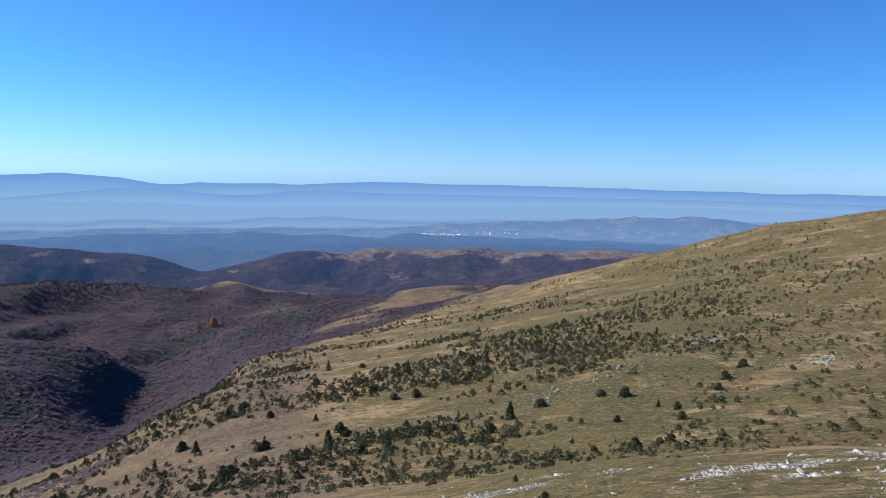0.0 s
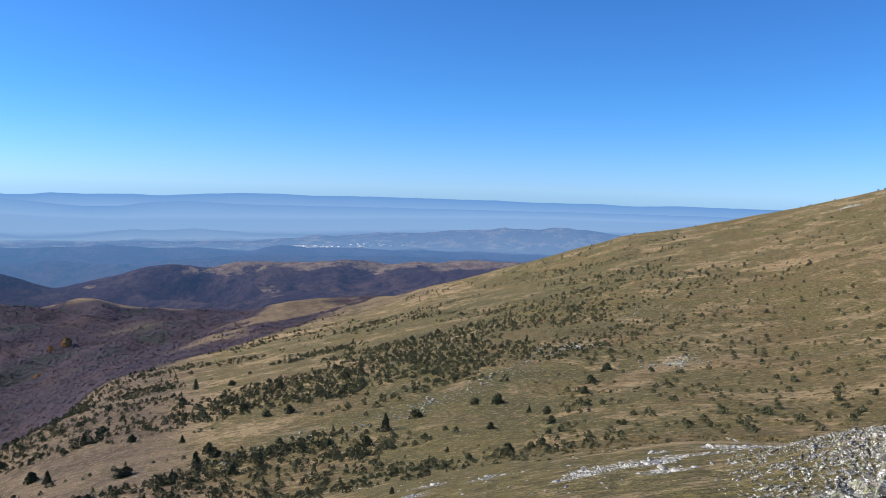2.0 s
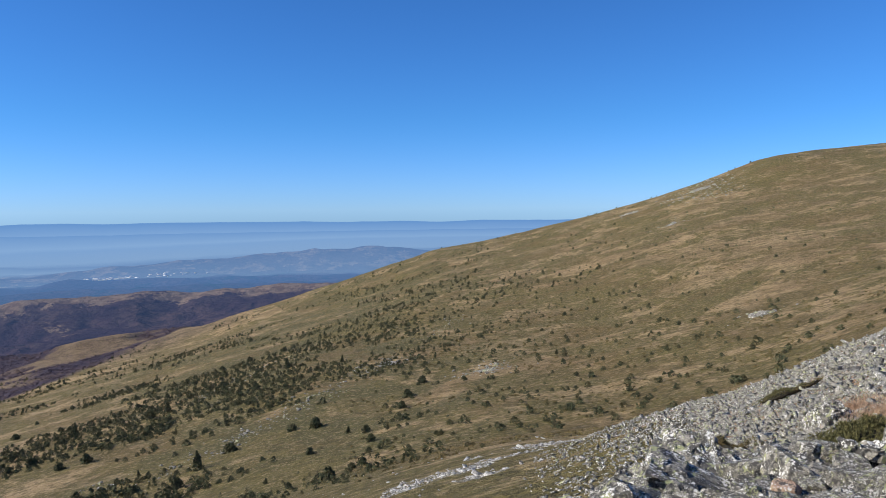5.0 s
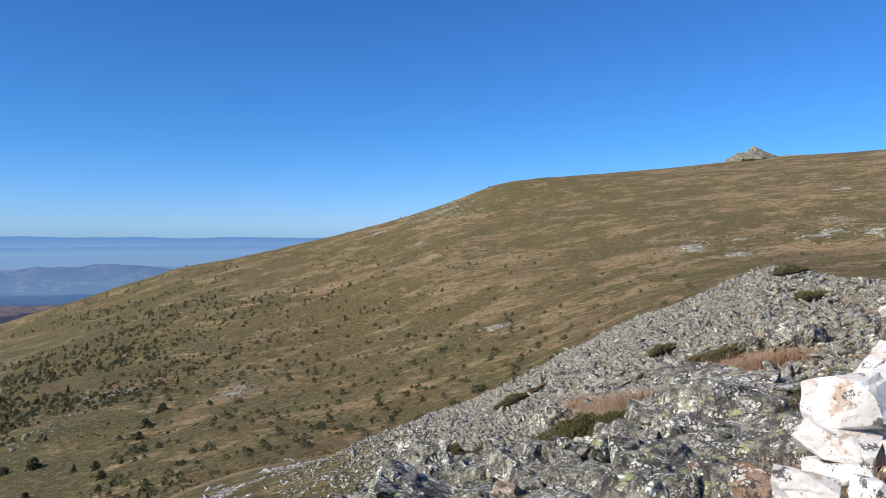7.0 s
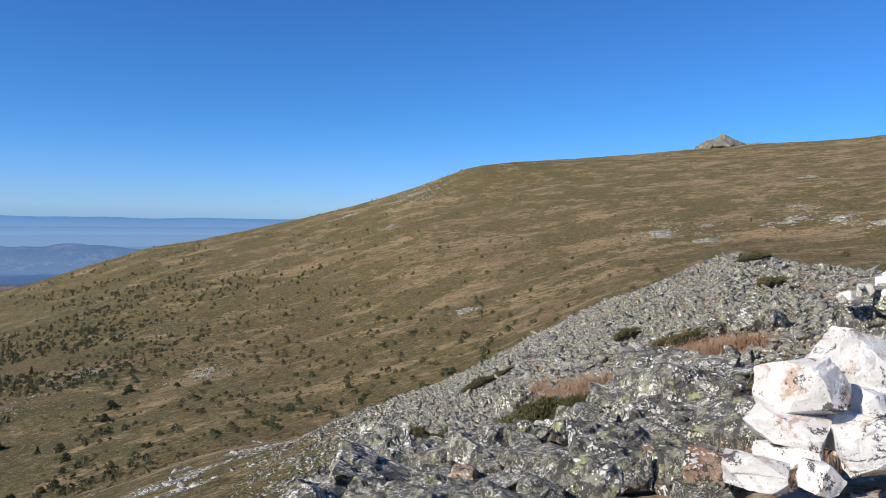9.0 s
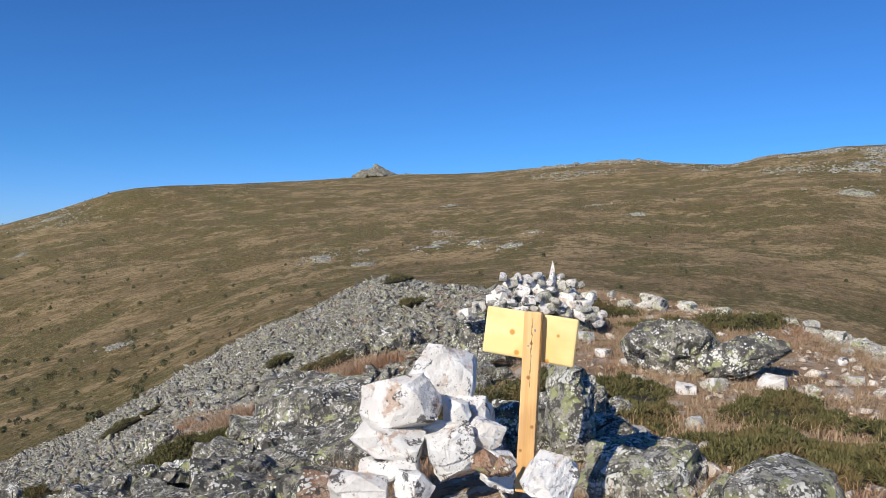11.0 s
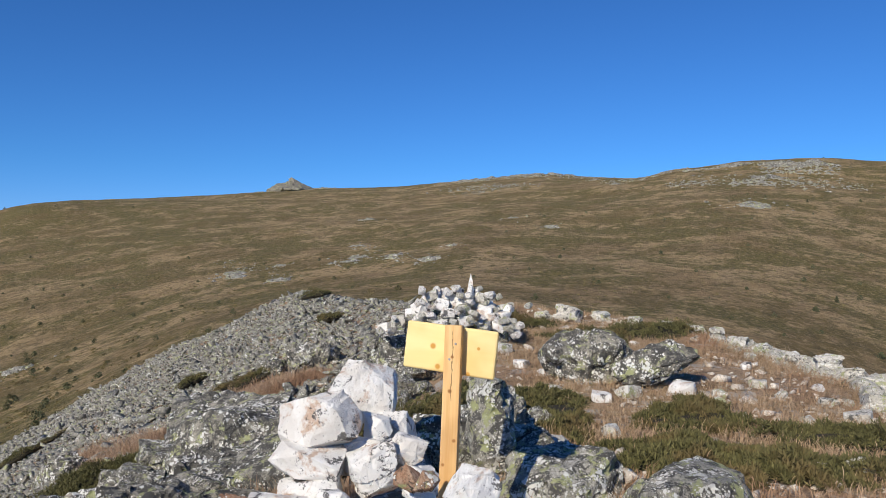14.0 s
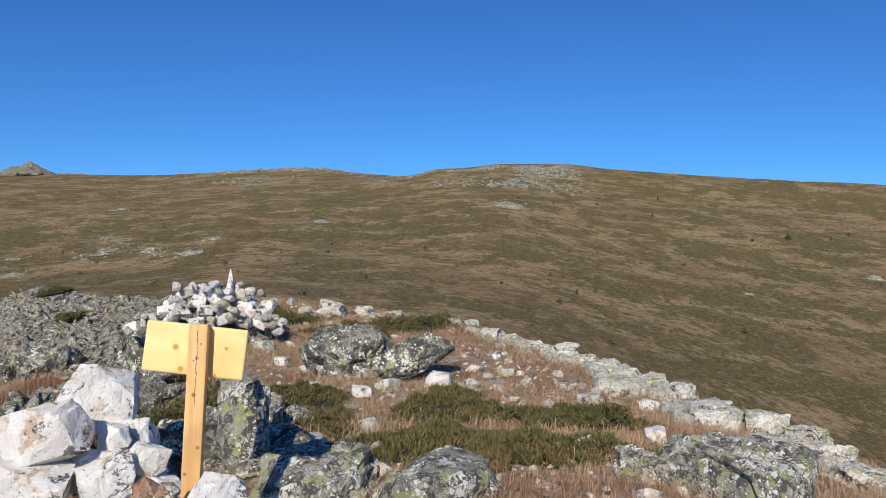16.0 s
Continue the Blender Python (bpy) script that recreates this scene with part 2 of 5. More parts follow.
M_GRAVEL = lichen_rock("pale_gravel", (0.62, 0.54, 0.45), (0.80, 0.72, 0.62), -0.2, -0.02, -0.2, 1.0)


# ---- the lie of the land ----
EYE = 1.55                       # eye height that the slopes below are reckoned from
MID = Vector((0.7, 0.0))         # middle of the polar grid


def hash01(ix, iy, seed):
    h = np.sin(ix * 127.1 + iy * 311.7 + seed * 74.7) * 43758.5453
    return h - np.floor(h)


def soft_noise(x, y, size, seed=0, octaves=4):
    """Value noise, -1 to 1, on arrays."""
    total, amp, norm = 0.0, 1.0, 0.0
    for o in range(octaves):
        u, v = x / size, y / size
        iu, iv = np.floor(u), np.floor(v)
        fu, fv = u - iu, v - iv
        fu, fv = fu * fu * (3 - 2 * fu), fv * fv * (3 - 2 * fv)
        a = hash01(iu, iv, seed + o) * (1 - fu) + hash01(iu + 1, iv, seed + o) * fu
        b = hash01(iu, iv + 1, seed + o) * (1 - fu) + hash01(iu + 1, iv + 1, seed + o) * fu
        total = total + amp * ((a * (1 - fv) + b * fv) * 2 - 1)
        norm, amp, size = norm + amp, amp * 0.5, size * 0.5
    return total / norm


GRID_AZ = np.arange(-180.0, 180.0, 0.5)


def around(*pairs):
    """Values given at some bearings, carried smoothly round the compass."""
    a = np.array(pairs, float)
    return np.interp(GRID_AZ, a[:, 0], a[:, 1], period=360)


# rings from the knoll outwards: distance and slope angle by bearing
near_r = np.full(GRID_AZ.shape, 4.0)
near_el = np.degrees(np.arctan(around((-90, -2.6), (0, -2.6), (20, -2.2), (40, -1.75), (60, -1.55), (80, -1.25), (97, -1.22), (126, -1.3), (150, -1.6), (200, -2.2)) / 4.0))
crest_r = around((-90, 30), (0, 32), (15, 34), (33, 32), (45, 30), (54, 28), (62, 26.5), (68, 25.5), (72, 21), (76, 17), (80, 13.5), (86, 13), (92, 12.5), (97, 11), (105, 10), (113, 8.5), (121, 7.5), (140, 6), (180, 8))
crest_el = around((-90, -27), (0, -26), (15, -22.5), (26, -19.9), (33, -18.3), (37, -16.3), (41, -14.9), (45.6, -13.3), (50, -11.2), (54, -9.0), (58, -6.8), (62, -5.1), (66, -3.1), (68, -2.4), (71, -3.1), (75.5, -3.5), (82.7, -3.6), (86.8, -4.2), (91.7, -4.6), (97.4, -5.7), (102.7, -6.9), (105, -7.6), (113, -10.0), (120.6, -12.0), (126, -14.0), (140, -18), (180, -24))
foot_el = around((-90, -27), (-30, -25), (-20, -24.5), (0, -22.6), (10, -21), (20, -19.2), (30, -17.2), (38, -16.2), (45.6, -14.2), (50, -12.4), (54, -10.4), (60, -7.5), (68, -4.9), (75, -5.2), (82, -5), (92, -6.3), (97, -7.2), (105, -9.2), (113, -11.7), (120, -13.8), (126, -15.8), (180, -20))
hide = around((-90, 0.4), (32, 0.4), (46, -1.6), (126, -1.6), (180, 0))
RINGS = [
    (np.full(GRID_AZ.shape, 1.0), np.full(GRID_AZ.shape, -56.6)),
    (near_r, near_el),
    (crest_r, crest_el),
    (crest_r * 1.7, np.minimum(crest_el, foot_el) * (hide < 0) + 0.5 * (crest_el + foot_el) * (hide >= 0) + hide),
    (np.full(GRID_AZ.shape, 110.0), foot_el),
    (around((-40, 285), (-30, 285), (-10, 260), (20, 250), (180, 250)), around((-90, -18), (-40, -21), (-30, -21.1), (-24.4, -19.8), (-20, -17.8), (-16.7, -16.4), (-13, -15.8), (-5, -15.2), (5, -14), (15, -12), (25, -11), (36, -9.5), (45, -7), (60, -3), (80, -0.5), (100, -0.5), (115, -3), (126, -5), (180, -12))),
    (np.full(GRID_AZ.shape, 420.0), around((-90, -14), (-40, -20.2), (-30, -20), (-24, -19.9), (-20, -18.7), (-16.5, -16.5), (-13.5, -14.1), (-10.6, -13.6), (-5, -12.8), (0, -11.8), (5, -11), (15, -8.8), (25, -6.3), (36, -4), (45, -1.5), (60, 1), (80, 3), (100, 4), (115, 2), (126, 0.5), (180, -8))),
    (np.full(GRID_AZ.shape, 560.0), around((-90, -11), (-40, -12.5), (-30, -13.2), (-27, -14.1), (-25, -15.7), (-22.5, -18.2), (-20, -18), (-17, -16.5), (-13, -14), (-10, -13.1), (-5, -12.1), (0, -11.1), (5, -10.2), (15, -7.6), (25, -4.5), (36, -2.1), (45, 0.6), (60, 2.6), (80, 4), (100, 5.6), (115, 4), (126, 2.9), (180, -6))),
    (np.full(GRID_AZ.shape, 680.0), around((-90, -9), (-40, -11), (-29, -11.7), (-27, -12.2), (-24.3, -12.7), (-22.4, -13.6), (-20.6, -15.2), (-18, -15.2), (-16, -14.4), (-13, -13.2), (-8, -12), (0, -10.2), (5, -9.2), (9, -7.8), (14, -6.5), (19, -4.9), (24.8, -3.0), (28.7, -2.4), (32, -1.6), (36.9, -0.5), (41, 0.7), (45.4, 2.2), (48.4, 3.4), (50, 3.6), (59, 3.8), (64, 4.0), (75, 4.5), (86, 5.6), (93.4, 5.9), (94.6, 6.5), (100, 6.9), (105, 6.8), (110, 6.3), (117, 5.6), (126, 4.8), (180, -4))),
    (np.full(GRID_AZ.shape, 900.0), around((-90, -7), (-40, -13), (-24, -14.5), (-20, -15), (-15, -13), (-10, -11.2), (-5.5, -9.7), (-2, -9.4), (2.3, -8.9), (6.6, -8.3), (9, -8.6), (14, -7.5), (19, -6), (30, -3.5), (45, 1), (50, 3.4), (54, 3.9), (59, 4.3), (64, 4.8), (68.4, 5.2), (75, 5.3), (79, 5.8), (86, 6.4), (89, 6.1), (93.6, 5.8), (100, 5.8), (126, 4), (180, -3))),
    (np.full(GRID_AZ.shape, 1150.0), around((-90, -6), (-40, -11), (-20, -12), (-10, -10.5), (0, -10), (10, -10), (20, -8), (40, -1), (60, 3), (80, 4.5), (100, 4.5), (126, 3), (180, -3))),
    (np.full(GRID_AZ.shape, 1500.0), around((-90, -5), (-40, -7.3), (-29.2, -7.4), (-25.8, -7.5), (-22.3, -7.95), (-19, -8.0), (-16.7, -8.4), (-15.6, -8.15), (-14.5, -7.95), (-13.1, -8.15), (-12, -8.55), (-10.1, -8.7), (-7.8, -9.15), (-5.2, -9.5), (0, -9.6), (20, -9), (40, -5), (60, 1), (100, 2), (126, 0), (180, -3))),
    (np.full(GRID_AZ.shape, 1580.0), around((-90, -5), (-40, -8.0), (-22, -8.6), (-10, -9.4), (0, -10), (20, -9), (40, -6), (60, -1), (100, 0), (180, -3))),
    (np.full(GRID_AZ.shape, 1900.0), around((-90, -5), (-40, -10.5), (-10, -10.8), (0, -10.6), (20, -9.4), (40, -7), (60, -2), (100, -1), (180, -3))),
]
far = lambda r, *pairs: (np.full(GRID_AZ.shape, float(r)), around(*pairs))
FAR_RINGS = [
    far(1700, (-90, -9), (-29, -10.2), (20, -10), (60, -7), (180, -6)),
    far(2050, (-90, -7), (-29, -8.4), (-16.6, -9.2), (0, -8.4), (20, -7.5), (60, -5), (180, -5)),
    far(2300, (-90, -5), (-29.1, -5.07), (-27.4, -5.29), (-25.6, -5.49), (-23.9, -5.53), (-22.5, -5.66), (-21.2, -5.93), (-19.7, -6.2), (-18.7, -6.57), (-17.7, -6.95), (-16.6, -7.35), (-15.3, -7.21), (-14, -6.87), (-12.3, -6.51), (-10.6, -6.01), (-9.2, -5.78), (-7.5, -5.89), (-6.1, -6.11), (-4.4, -5.69), (-2.7, -5.49), (-0.3, -5.42), (3.3, -5.34), (5.3, -5.38), (7.4, -5.66), (9.7, -5.47), (11.9, -5.33), (18, -5.29), (60, -5), (180, -4)),
    far(2420, (-90, -6), (-29, -6.4), (-16.6, -7.8), (0, -6.4), (20, -6.2), (60, -5.5), (180, -5)),
    far(2620, (-90, -5.5), (-25, -6.3), (-22.2, -5.96), (-19.7, -5.77), (-18.4, -5.62), (-16.6, -5.42), (-14.5, -5.71), (-12.3, -5.89), (-11.2, -6.01), (-9, -5.5), (-3.2, -5.3), (7.4, -5.3), (60, -5), (180, -4.5)),
    far(2740, (-90, -5.5), (-25, -6.4), (-14.5, -6.3), (0, -5.6), (20, -5.5), (60, -5), (180, -4.5)),
    far(2950, (-90, -4.5), (-29.1, -4.77), (-26.5, -4.83), (-23.9, -4.69), (-22.7, -4.55), (-21.2, -4.64), (-19.7, -4.52), (-18.7, -4.8), (-16.6, -4.59), (-12.9, -4.48), (-11.2, -4.7), (-9, -4.81), (-6.1, -4.78), (-3.2, -5.04), (-1.2, -4.36), (1.5, -4.72), (3.3, -4.68), (7.3, -4.75), (18.5, -4.9), (60, -5), (180, -4)),
    far(3040, (-90, -4.8), (-29, -5.1), (0, -5), (8, -4.8), (18, -4.9), (60, -5), (180, -4)),
    far(3320, (-90, -4.4), (-29.1, -4.5), (-9, -4.5), (-3.2, -4.31), (1.5, -3.79), (4.1, -3.47), (7.3, -3.33), (10.2, -3.36), (13, -2.9), (15.7, -2.69), (17.9, -2.64), (19.5, -2.42), (22.1, -2.73), (24.6, -3.16), (26.1, -3.3), (60, -3.4), (180, -4)),
    far(3460, (-90, -4.3), (-29, -4.3), (0, -4.1), (10, -3.8), (20, -3.2), (28, -3.3), (60, -3.4), (180, -4)),
    far(3720, (-90, -4), (-29.1, -4.02), (-24.6, -4.21), (-23.6, -4.01), (-22.7, -3.81), (-21.4, -3.71), (-20.2, -3.71), (-18.9, -3.98), (-17.7, -4.23), (-14.5, -3.98), (-12.6, -3.61), (-11.2, -3.4), (-9.8, -3.5), (-7.3, -3.3), (-5.3, -3.48), (-3.3, -3.82), (1.4, -3.85), (10.2, -3.5), (28.4, -2.9), (60, -3), (180, -3)),
    far(3830, (-90, -3.7), (-29, -3.8), (-5, -3.6), (20, -2.9), (60, -2.8), (180, -3)),
    far(4120, (-90, -2.6), (-29, -2.45), (-26.2, -2.37), (-19.7, -2.25), (-17.6, -2.62), (-13.1, -2.86), (1.4, -2.63), (18.4, -2.15), (60, -2), (180, -2)),
    far(4220, (-90, -2.5), (-29, -2.5), (-13, -2.7), (1.4, -2.5), (18, -2.1), (60, -2), (180, -2)),
    far(4450, (-90, -2), (-29, -2.3), (-27.7, -2.12), (-25.9, -1.77), (-24.1, -1.55), (-22.4, -1.29), (-20.7, -1.19), (-19.2, -1.22), (-17.1, -1.52), (-14.5, -1.87), (-12.3, -1.78), (-10.6, -1.45), (-8.1, -1.17), (-6.2, -1.28), (-3.9, -1.41), (1.3, -1.45), (18.4, -1.46), (28.3, -1.4), (60, -1.4), (180, -1.6)),
    far(4580, (-90, -2.1), (-29, -2.3), (-17.4, -2), (0, -1.9), (30, -1.8), (180, -1.8)),
    far(4800, (-90, -0.9), (-29, -0.65), (-27.2, -0.57), (-25.7, -0.39), (-24.3, -0.51), (-22.8, -0.62), (-21.6, -0.73), (-20.4, -0.97), (-18.9, -1.19), (-17.6, -1.14), (-16.6, -0.96), (-14.5, -1.06), (-11.7, -0.96), (-9.5, -1.03), (-6.7, -0.86), (-4.4, -0.73), (-1.6, -0.7), (1.3, -0.81), (5.8, -0.74), (10.1, -0.78), (15.1, -0.8), (18.9, -0.87), (22.5, -0.82), (25.4, -0.92), (28.7, -0.79), (31.9, -0.84), (60, -0.8), (180, -0.9)),
]
LOG0, LOG1, STEPS = math.log(1.0), math.log(4850.0), 700


def relief(rings, blur, across=1.3):
    """Heights over bearing and the distance's logarithm."""
    us = np.linspace(LOG0, LOG1, STEPS)
    lr = np.log(np.array([r for r, _ in rings]))
    sl = np.tan(np.radians(np.array([e for _, e in rings])))
    out = np.empty((len(GRID_AZ), STEPS))
    for i in range(len(GRID_AZ)):
        out[i] = np.interp(us, lr[:, i], sl[:, i])
    w = np.exp(-0.5 * (np.arange(-3 * blur, 3 * blur + 1) / blur) ** 2)
    w /= w.sum()
    pad = np.pad(out, ((0, 0), (3 * blur, 3 * blur)), mode="edge")
    out = sum(w[j] * pad[:, j:j + STEPS] for j in range(len(w)))
    wide = np.concatenate([out[-4:], out, out[:4]])
    wa = np.exp(-0.5 * (np.arange(-4, 5) / across) ** 2)
    wa /= wa.sum()
    out = sum(wa[j] * wide[j:j + len(GRID_AZ)] for j in range(9))
    return EYE + out * np.exp(us)[None, :]


LAND, FAR_LAND = relief(RINGS, 3), relief(FAR_RINGS, 1, 0.6)


def read(table, az, r):
    a = (np.asarray(az) + 180.0) % 360.0 * 2.0
    u = np.clip((np.log(np.maximum(r, 1.0)) - LOG0) / (LOG1 - LOG0) * (STEPS - 1), 0, STEPS - 1.001)
    ia, iu = np.floor(a).astype(int), np.floor(u).astype(int)
    fa, fu = a - ia, u - iu
    n = len(GRID_AZ)
    p, q = table[ia % n], table[(ia + 1) % n]
    if np.ndim(ia) == 0:
        return (p[iu] * (1 - fu) + p[iu + 1] * fu) * (1 - fa) + (q[iu] * (1 - fu) + q[iu + 1] * fu) * fa
    k = np.arange(len(iu))
    return (p[k, iu] * (1 - fu) + p[k, iu + 1] * fu) * (1 - fa) + (q[k, iu] * (1 - fu) + q[k, iu + 1] * fu) * fa


def polar(x, y):
    dx, dy = np.asarray(x, float) - MID.x, np.asarray(y, float) - MID.y
    return np.degrees(np.arctan2(dx, dy)), np.hypot(dx, dy)


def place(az, r):
    return MID.x + r * np.sin(np.radians(az)), MID.y + r * np.cos(np.radians(az))


def rough_ground(x, y, r):
    """Unevenness on top of the large forms."""
    far = np.clip((r - 60) / 300, 0, 1)
    z = soft_noise(x, y, 2.2, 3) * 0.10 * np.clip(r / 6, 0.3, 1)
    z = z + soft_noise(x, y, 14, 5) * 0.5 * np.clip((r - 35) / 80, 0, 1)
    z = z + soft_noise(x, y, 60, 7) * 2.0 * far + (0.32 - np.abs(soft_noise(x, y, 260, 9, 4))) * np.interp(r, [700, 1150, 1480, 1600], [32.0, 30.0, 12.0, 12.0]) * np.clip((r - 430) / 400, 0, 1) * np.clip((10 - polar(x, y)[0]) / 10, 0.15, 1)
    z = z + (0.3 - np.abs(soft_noise(x, y, 120, 15, 3))) * 13.0 * np.clip((r - 640) / 120, 0, 1) * np.clip((2 - polar(x, y)[0]) / 8, 0, 1)
    z = z + (0.22 - np.abs(soft_noise(x, y, 150, 17, 2))) * 26.0 * np.clip((r - 620) / 200, 0, 1) * np.clip((1440 - r) / 120, 0, 1) * np.clip((-3 - polar(x, y)[0]) / 5, 0, 1)
    return z


def ground_z(x, y):
    az, r = polar(np.atleast_1d(x), np.atleast_1d(y))
    return read(LAND, az, r) + rough_ground(np.atleast_1d(x), np.atleast_1d(y), r)


def height(x, y):
    return float(ground_z(x, y)[0])


def woods(x, y):
    """Where the bare beech woods stand, 0 to 1."""
    az, r = polar(x, y)
    n = soft_noise(x, y, 230, 21, 4)
    edge = np.interp(az, [-60, -30, -20, -13, -5, 3, 8, 12], [290, 290, 330, 410, 470, 620, 1000, 3000])
    w = np.clip((r - edge + n * 60) / 40, 0, 1)
    brown = np.clip((r - 560) / 60, 0, 1) * np.clip((az + 10 - n * 6) / 3, 0, 1) * np.clip(0.35 + soft_noise(x, y, 70, 23, 3) * 5, 0, 1)
    w = np.clip(w - brown, 0, 1)
    back = np.clip(1.5 + n * 1.6, 0, 1)
    back = back - 3.0 * np.clip((az + 17.2) / 0.8, 0, 1) * np.clip((-5.0 - az) / 1.0, 0, 1) * np.clip((r - np.interp(az, [-17, -14, -11, -5], [1478, 1425, 1440, 1462]) + n * 22) / 10, 0, 1) * (r < 1620)
    w = np.clip(np.where(r < 1000, w, back), 0, 1)
    return w * (r > 250) * ((az > -75) & (az < 30))


def heath(x, y):
    """The greener, shrubby part of the slope."""
    az, r = polar(x, y)
    low = np.clip((-1 - az) / 12, 0, 1) + np.clip((r - 480) / 150, 0, 1) * np.clip((16 - az) / 6, 0, 1)
    return np.clip(0.25 + 0.85 * np.exp(-((az - 15) / 14.0) ** 2), 0, 1) * np.clip((r - 50) / 110, 0.25, 1) - 1.6 * np.clip(low, 0, 1) + 0.15 * np.clip((az - 80) / 30, 0, 1) - 0.3 * np.clip((az - 55) / 20, 0, 1)


def stony(x, y):
    """Broken white rock below the knoll, in ragged beds."""
    az, r = polar(x, y)
    near = np.clip(1.5 - np.abs(r - 47) / 16, 0, 1) * np.clip((az + 2) / 8, 0, 1) * np.clip((46 - az) / 6, 0, 1)
    beds = soft_noise(x, y, 5, 31, 4) + 0.35 * soft_noise(x, y, 18, 33, 2)
    return np.clip((beds - 0.25 - 0.5 * (1 - near)) * 6, 0, 1) * (r > 24) * (near > 0)


def sheet(name, az, rs, height_of, cover, materials, material_of):
    """A sheet of ground on a polar grid."""
    A, R = np.meshgrid(az, rs, indexing="ij")
    x, y = place(A.ravel(), R.ravel())
    z = height_of(A.ravel(), R.ravel(), x, y)
    na, nr = len(az), len(rs)
    closed = abs((az[-1] - az[0]) - 360) < 12
    i, j = np.meshgrid(np.arange(na if closed else na - 1), np.arange(nr - 1), indexing="ij")
    i2 = (i + 1) % na
    faces = np.stack([i * nr + j, i * nr + j + 1, i2 * nr + j + 1, i2 * nr + j], -1).reshape(-1, 4)
    me = bpy.data.meshes.new(name)
    me.vertices.add(len(x))
    me.vertices.foreach_set("co", np.stack([x, y, z], -1).ravel().astype(np.float32))
    me.loops.add(faces.size)
    me.loops.foreach_set("vertex_index", faces.ravel().astype(np.int32))
    me.polygons.add(len(faces))
    me.polygons.foreach_set("loop_start", np.arange(0, faces.size, 4, dtype=np.int32))
    for m in materials:
        me.materials.append(m)
    if len(materials) > 1:
        me.polygons.foreach_set("material_index", material_of(x[faces].mean(1), y[faces].mean(1)).astype(np.int32))
    me.update(calc_edges=True)
    me.shade_smooth()
    c = np.ones((len(x), 4), np.float32)
    for k, values in enumerate(cover(x, y)):
        c[:, k] = values
    me.color_attributes.new("cover", "FLOAT_COLOR", "POINT").data.foreach_set("color", c.ravel())
    return new(name, me)


seen_az = np.concatenate([np.arange(-42, 136, 0.35), np.arange(136, 318, 4.0)])
ground = sheet("ground", seen_az, np.concatenate([[0.01, 0.3, 0.7], np.exp(np.linspace(0, math.log(1900), 470))]),
               lambda a, r, x, y: read(LAND, a, r) + rough_ground(x, y, r),
               lambda x, y: (woods(x, y), heath(x, y), stony(x, y)), [M_GROUND, M_SOIL], lambda x, y: ((polar(x, y)[1] < 6 + soft_noise(x, y, 2, 8)) | (polar(x, y)[0] > 42 + soft_noise(x, y, 3, 8) * 6) & (polar(x, y)[0] < 170)) & (polar(x, y)[1] < crest_r[((polar(x, y)[0] + 180) * 2).astype(int) % len(GRID_AZ)] * 1.08))
tagged(ground, "brown autumn mountainside of dry grass, heath and bare beech woods", "mountainside", kind="structure")
far_az = np.concatenate([np.arange(-42, 44, 0.22), np.arange(44, 318, 3.0)])
HAZE_R = [1700, 2150, 2300, 2420, 2620, 2950, 3040, 3320, 3460, 3720, 3830, 4120, 4220, 4450, 4580, 4800]


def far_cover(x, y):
    """The painted haze's share and paleness, and bare or conifer ground, over the far hills."""
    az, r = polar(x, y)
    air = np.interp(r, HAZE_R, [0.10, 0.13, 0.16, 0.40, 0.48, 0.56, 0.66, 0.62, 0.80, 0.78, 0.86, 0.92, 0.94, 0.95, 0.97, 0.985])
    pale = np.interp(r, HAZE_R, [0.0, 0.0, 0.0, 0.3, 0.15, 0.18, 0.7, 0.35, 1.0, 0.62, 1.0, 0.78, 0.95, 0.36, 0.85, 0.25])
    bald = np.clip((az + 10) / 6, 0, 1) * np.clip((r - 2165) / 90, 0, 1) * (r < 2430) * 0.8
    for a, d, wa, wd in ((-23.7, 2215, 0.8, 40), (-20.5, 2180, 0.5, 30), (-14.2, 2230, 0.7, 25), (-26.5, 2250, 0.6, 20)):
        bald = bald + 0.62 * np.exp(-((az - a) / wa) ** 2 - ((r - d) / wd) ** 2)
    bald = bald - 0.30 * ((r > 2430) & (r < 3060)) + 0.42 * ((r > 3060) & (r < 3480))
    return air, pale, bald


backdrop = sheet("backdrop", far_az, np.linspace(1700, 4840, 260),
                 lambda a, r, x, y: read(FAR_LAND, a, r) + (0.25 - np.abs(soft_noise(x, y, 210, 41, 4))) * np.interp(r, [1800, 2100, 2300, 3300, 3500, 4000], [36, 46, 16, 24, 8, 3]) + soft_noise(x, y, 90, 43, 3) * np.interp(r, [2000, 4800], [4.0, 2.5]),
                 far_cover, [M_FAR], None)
tagged(backdrop, "hazy blue plain and far mountain ridges on the horizon", "distant mountains", kind="structure")


# ---- builders ----
def mesh_of(name, bm, material, smooth=None):
    me = bpy.data.meshes.new(name)
    bm.to_mesh(me)
    bm.free()
    me.materials.append(material)
    if smooth:
        me.shade_smooth()
        me.set_sharp_from_angle(angle=radians(smooth))
    return me


def part(name, bm, material, parent, label="", smooth=None):
    """One mesh under a thing or a part."""
    ob = new(name, mesh_of(name, bm, material, smooth) if isinstance(bm, bmesh.types.BMesh) else bm)
    ob.parent = parent
    return tagged(ob, label)


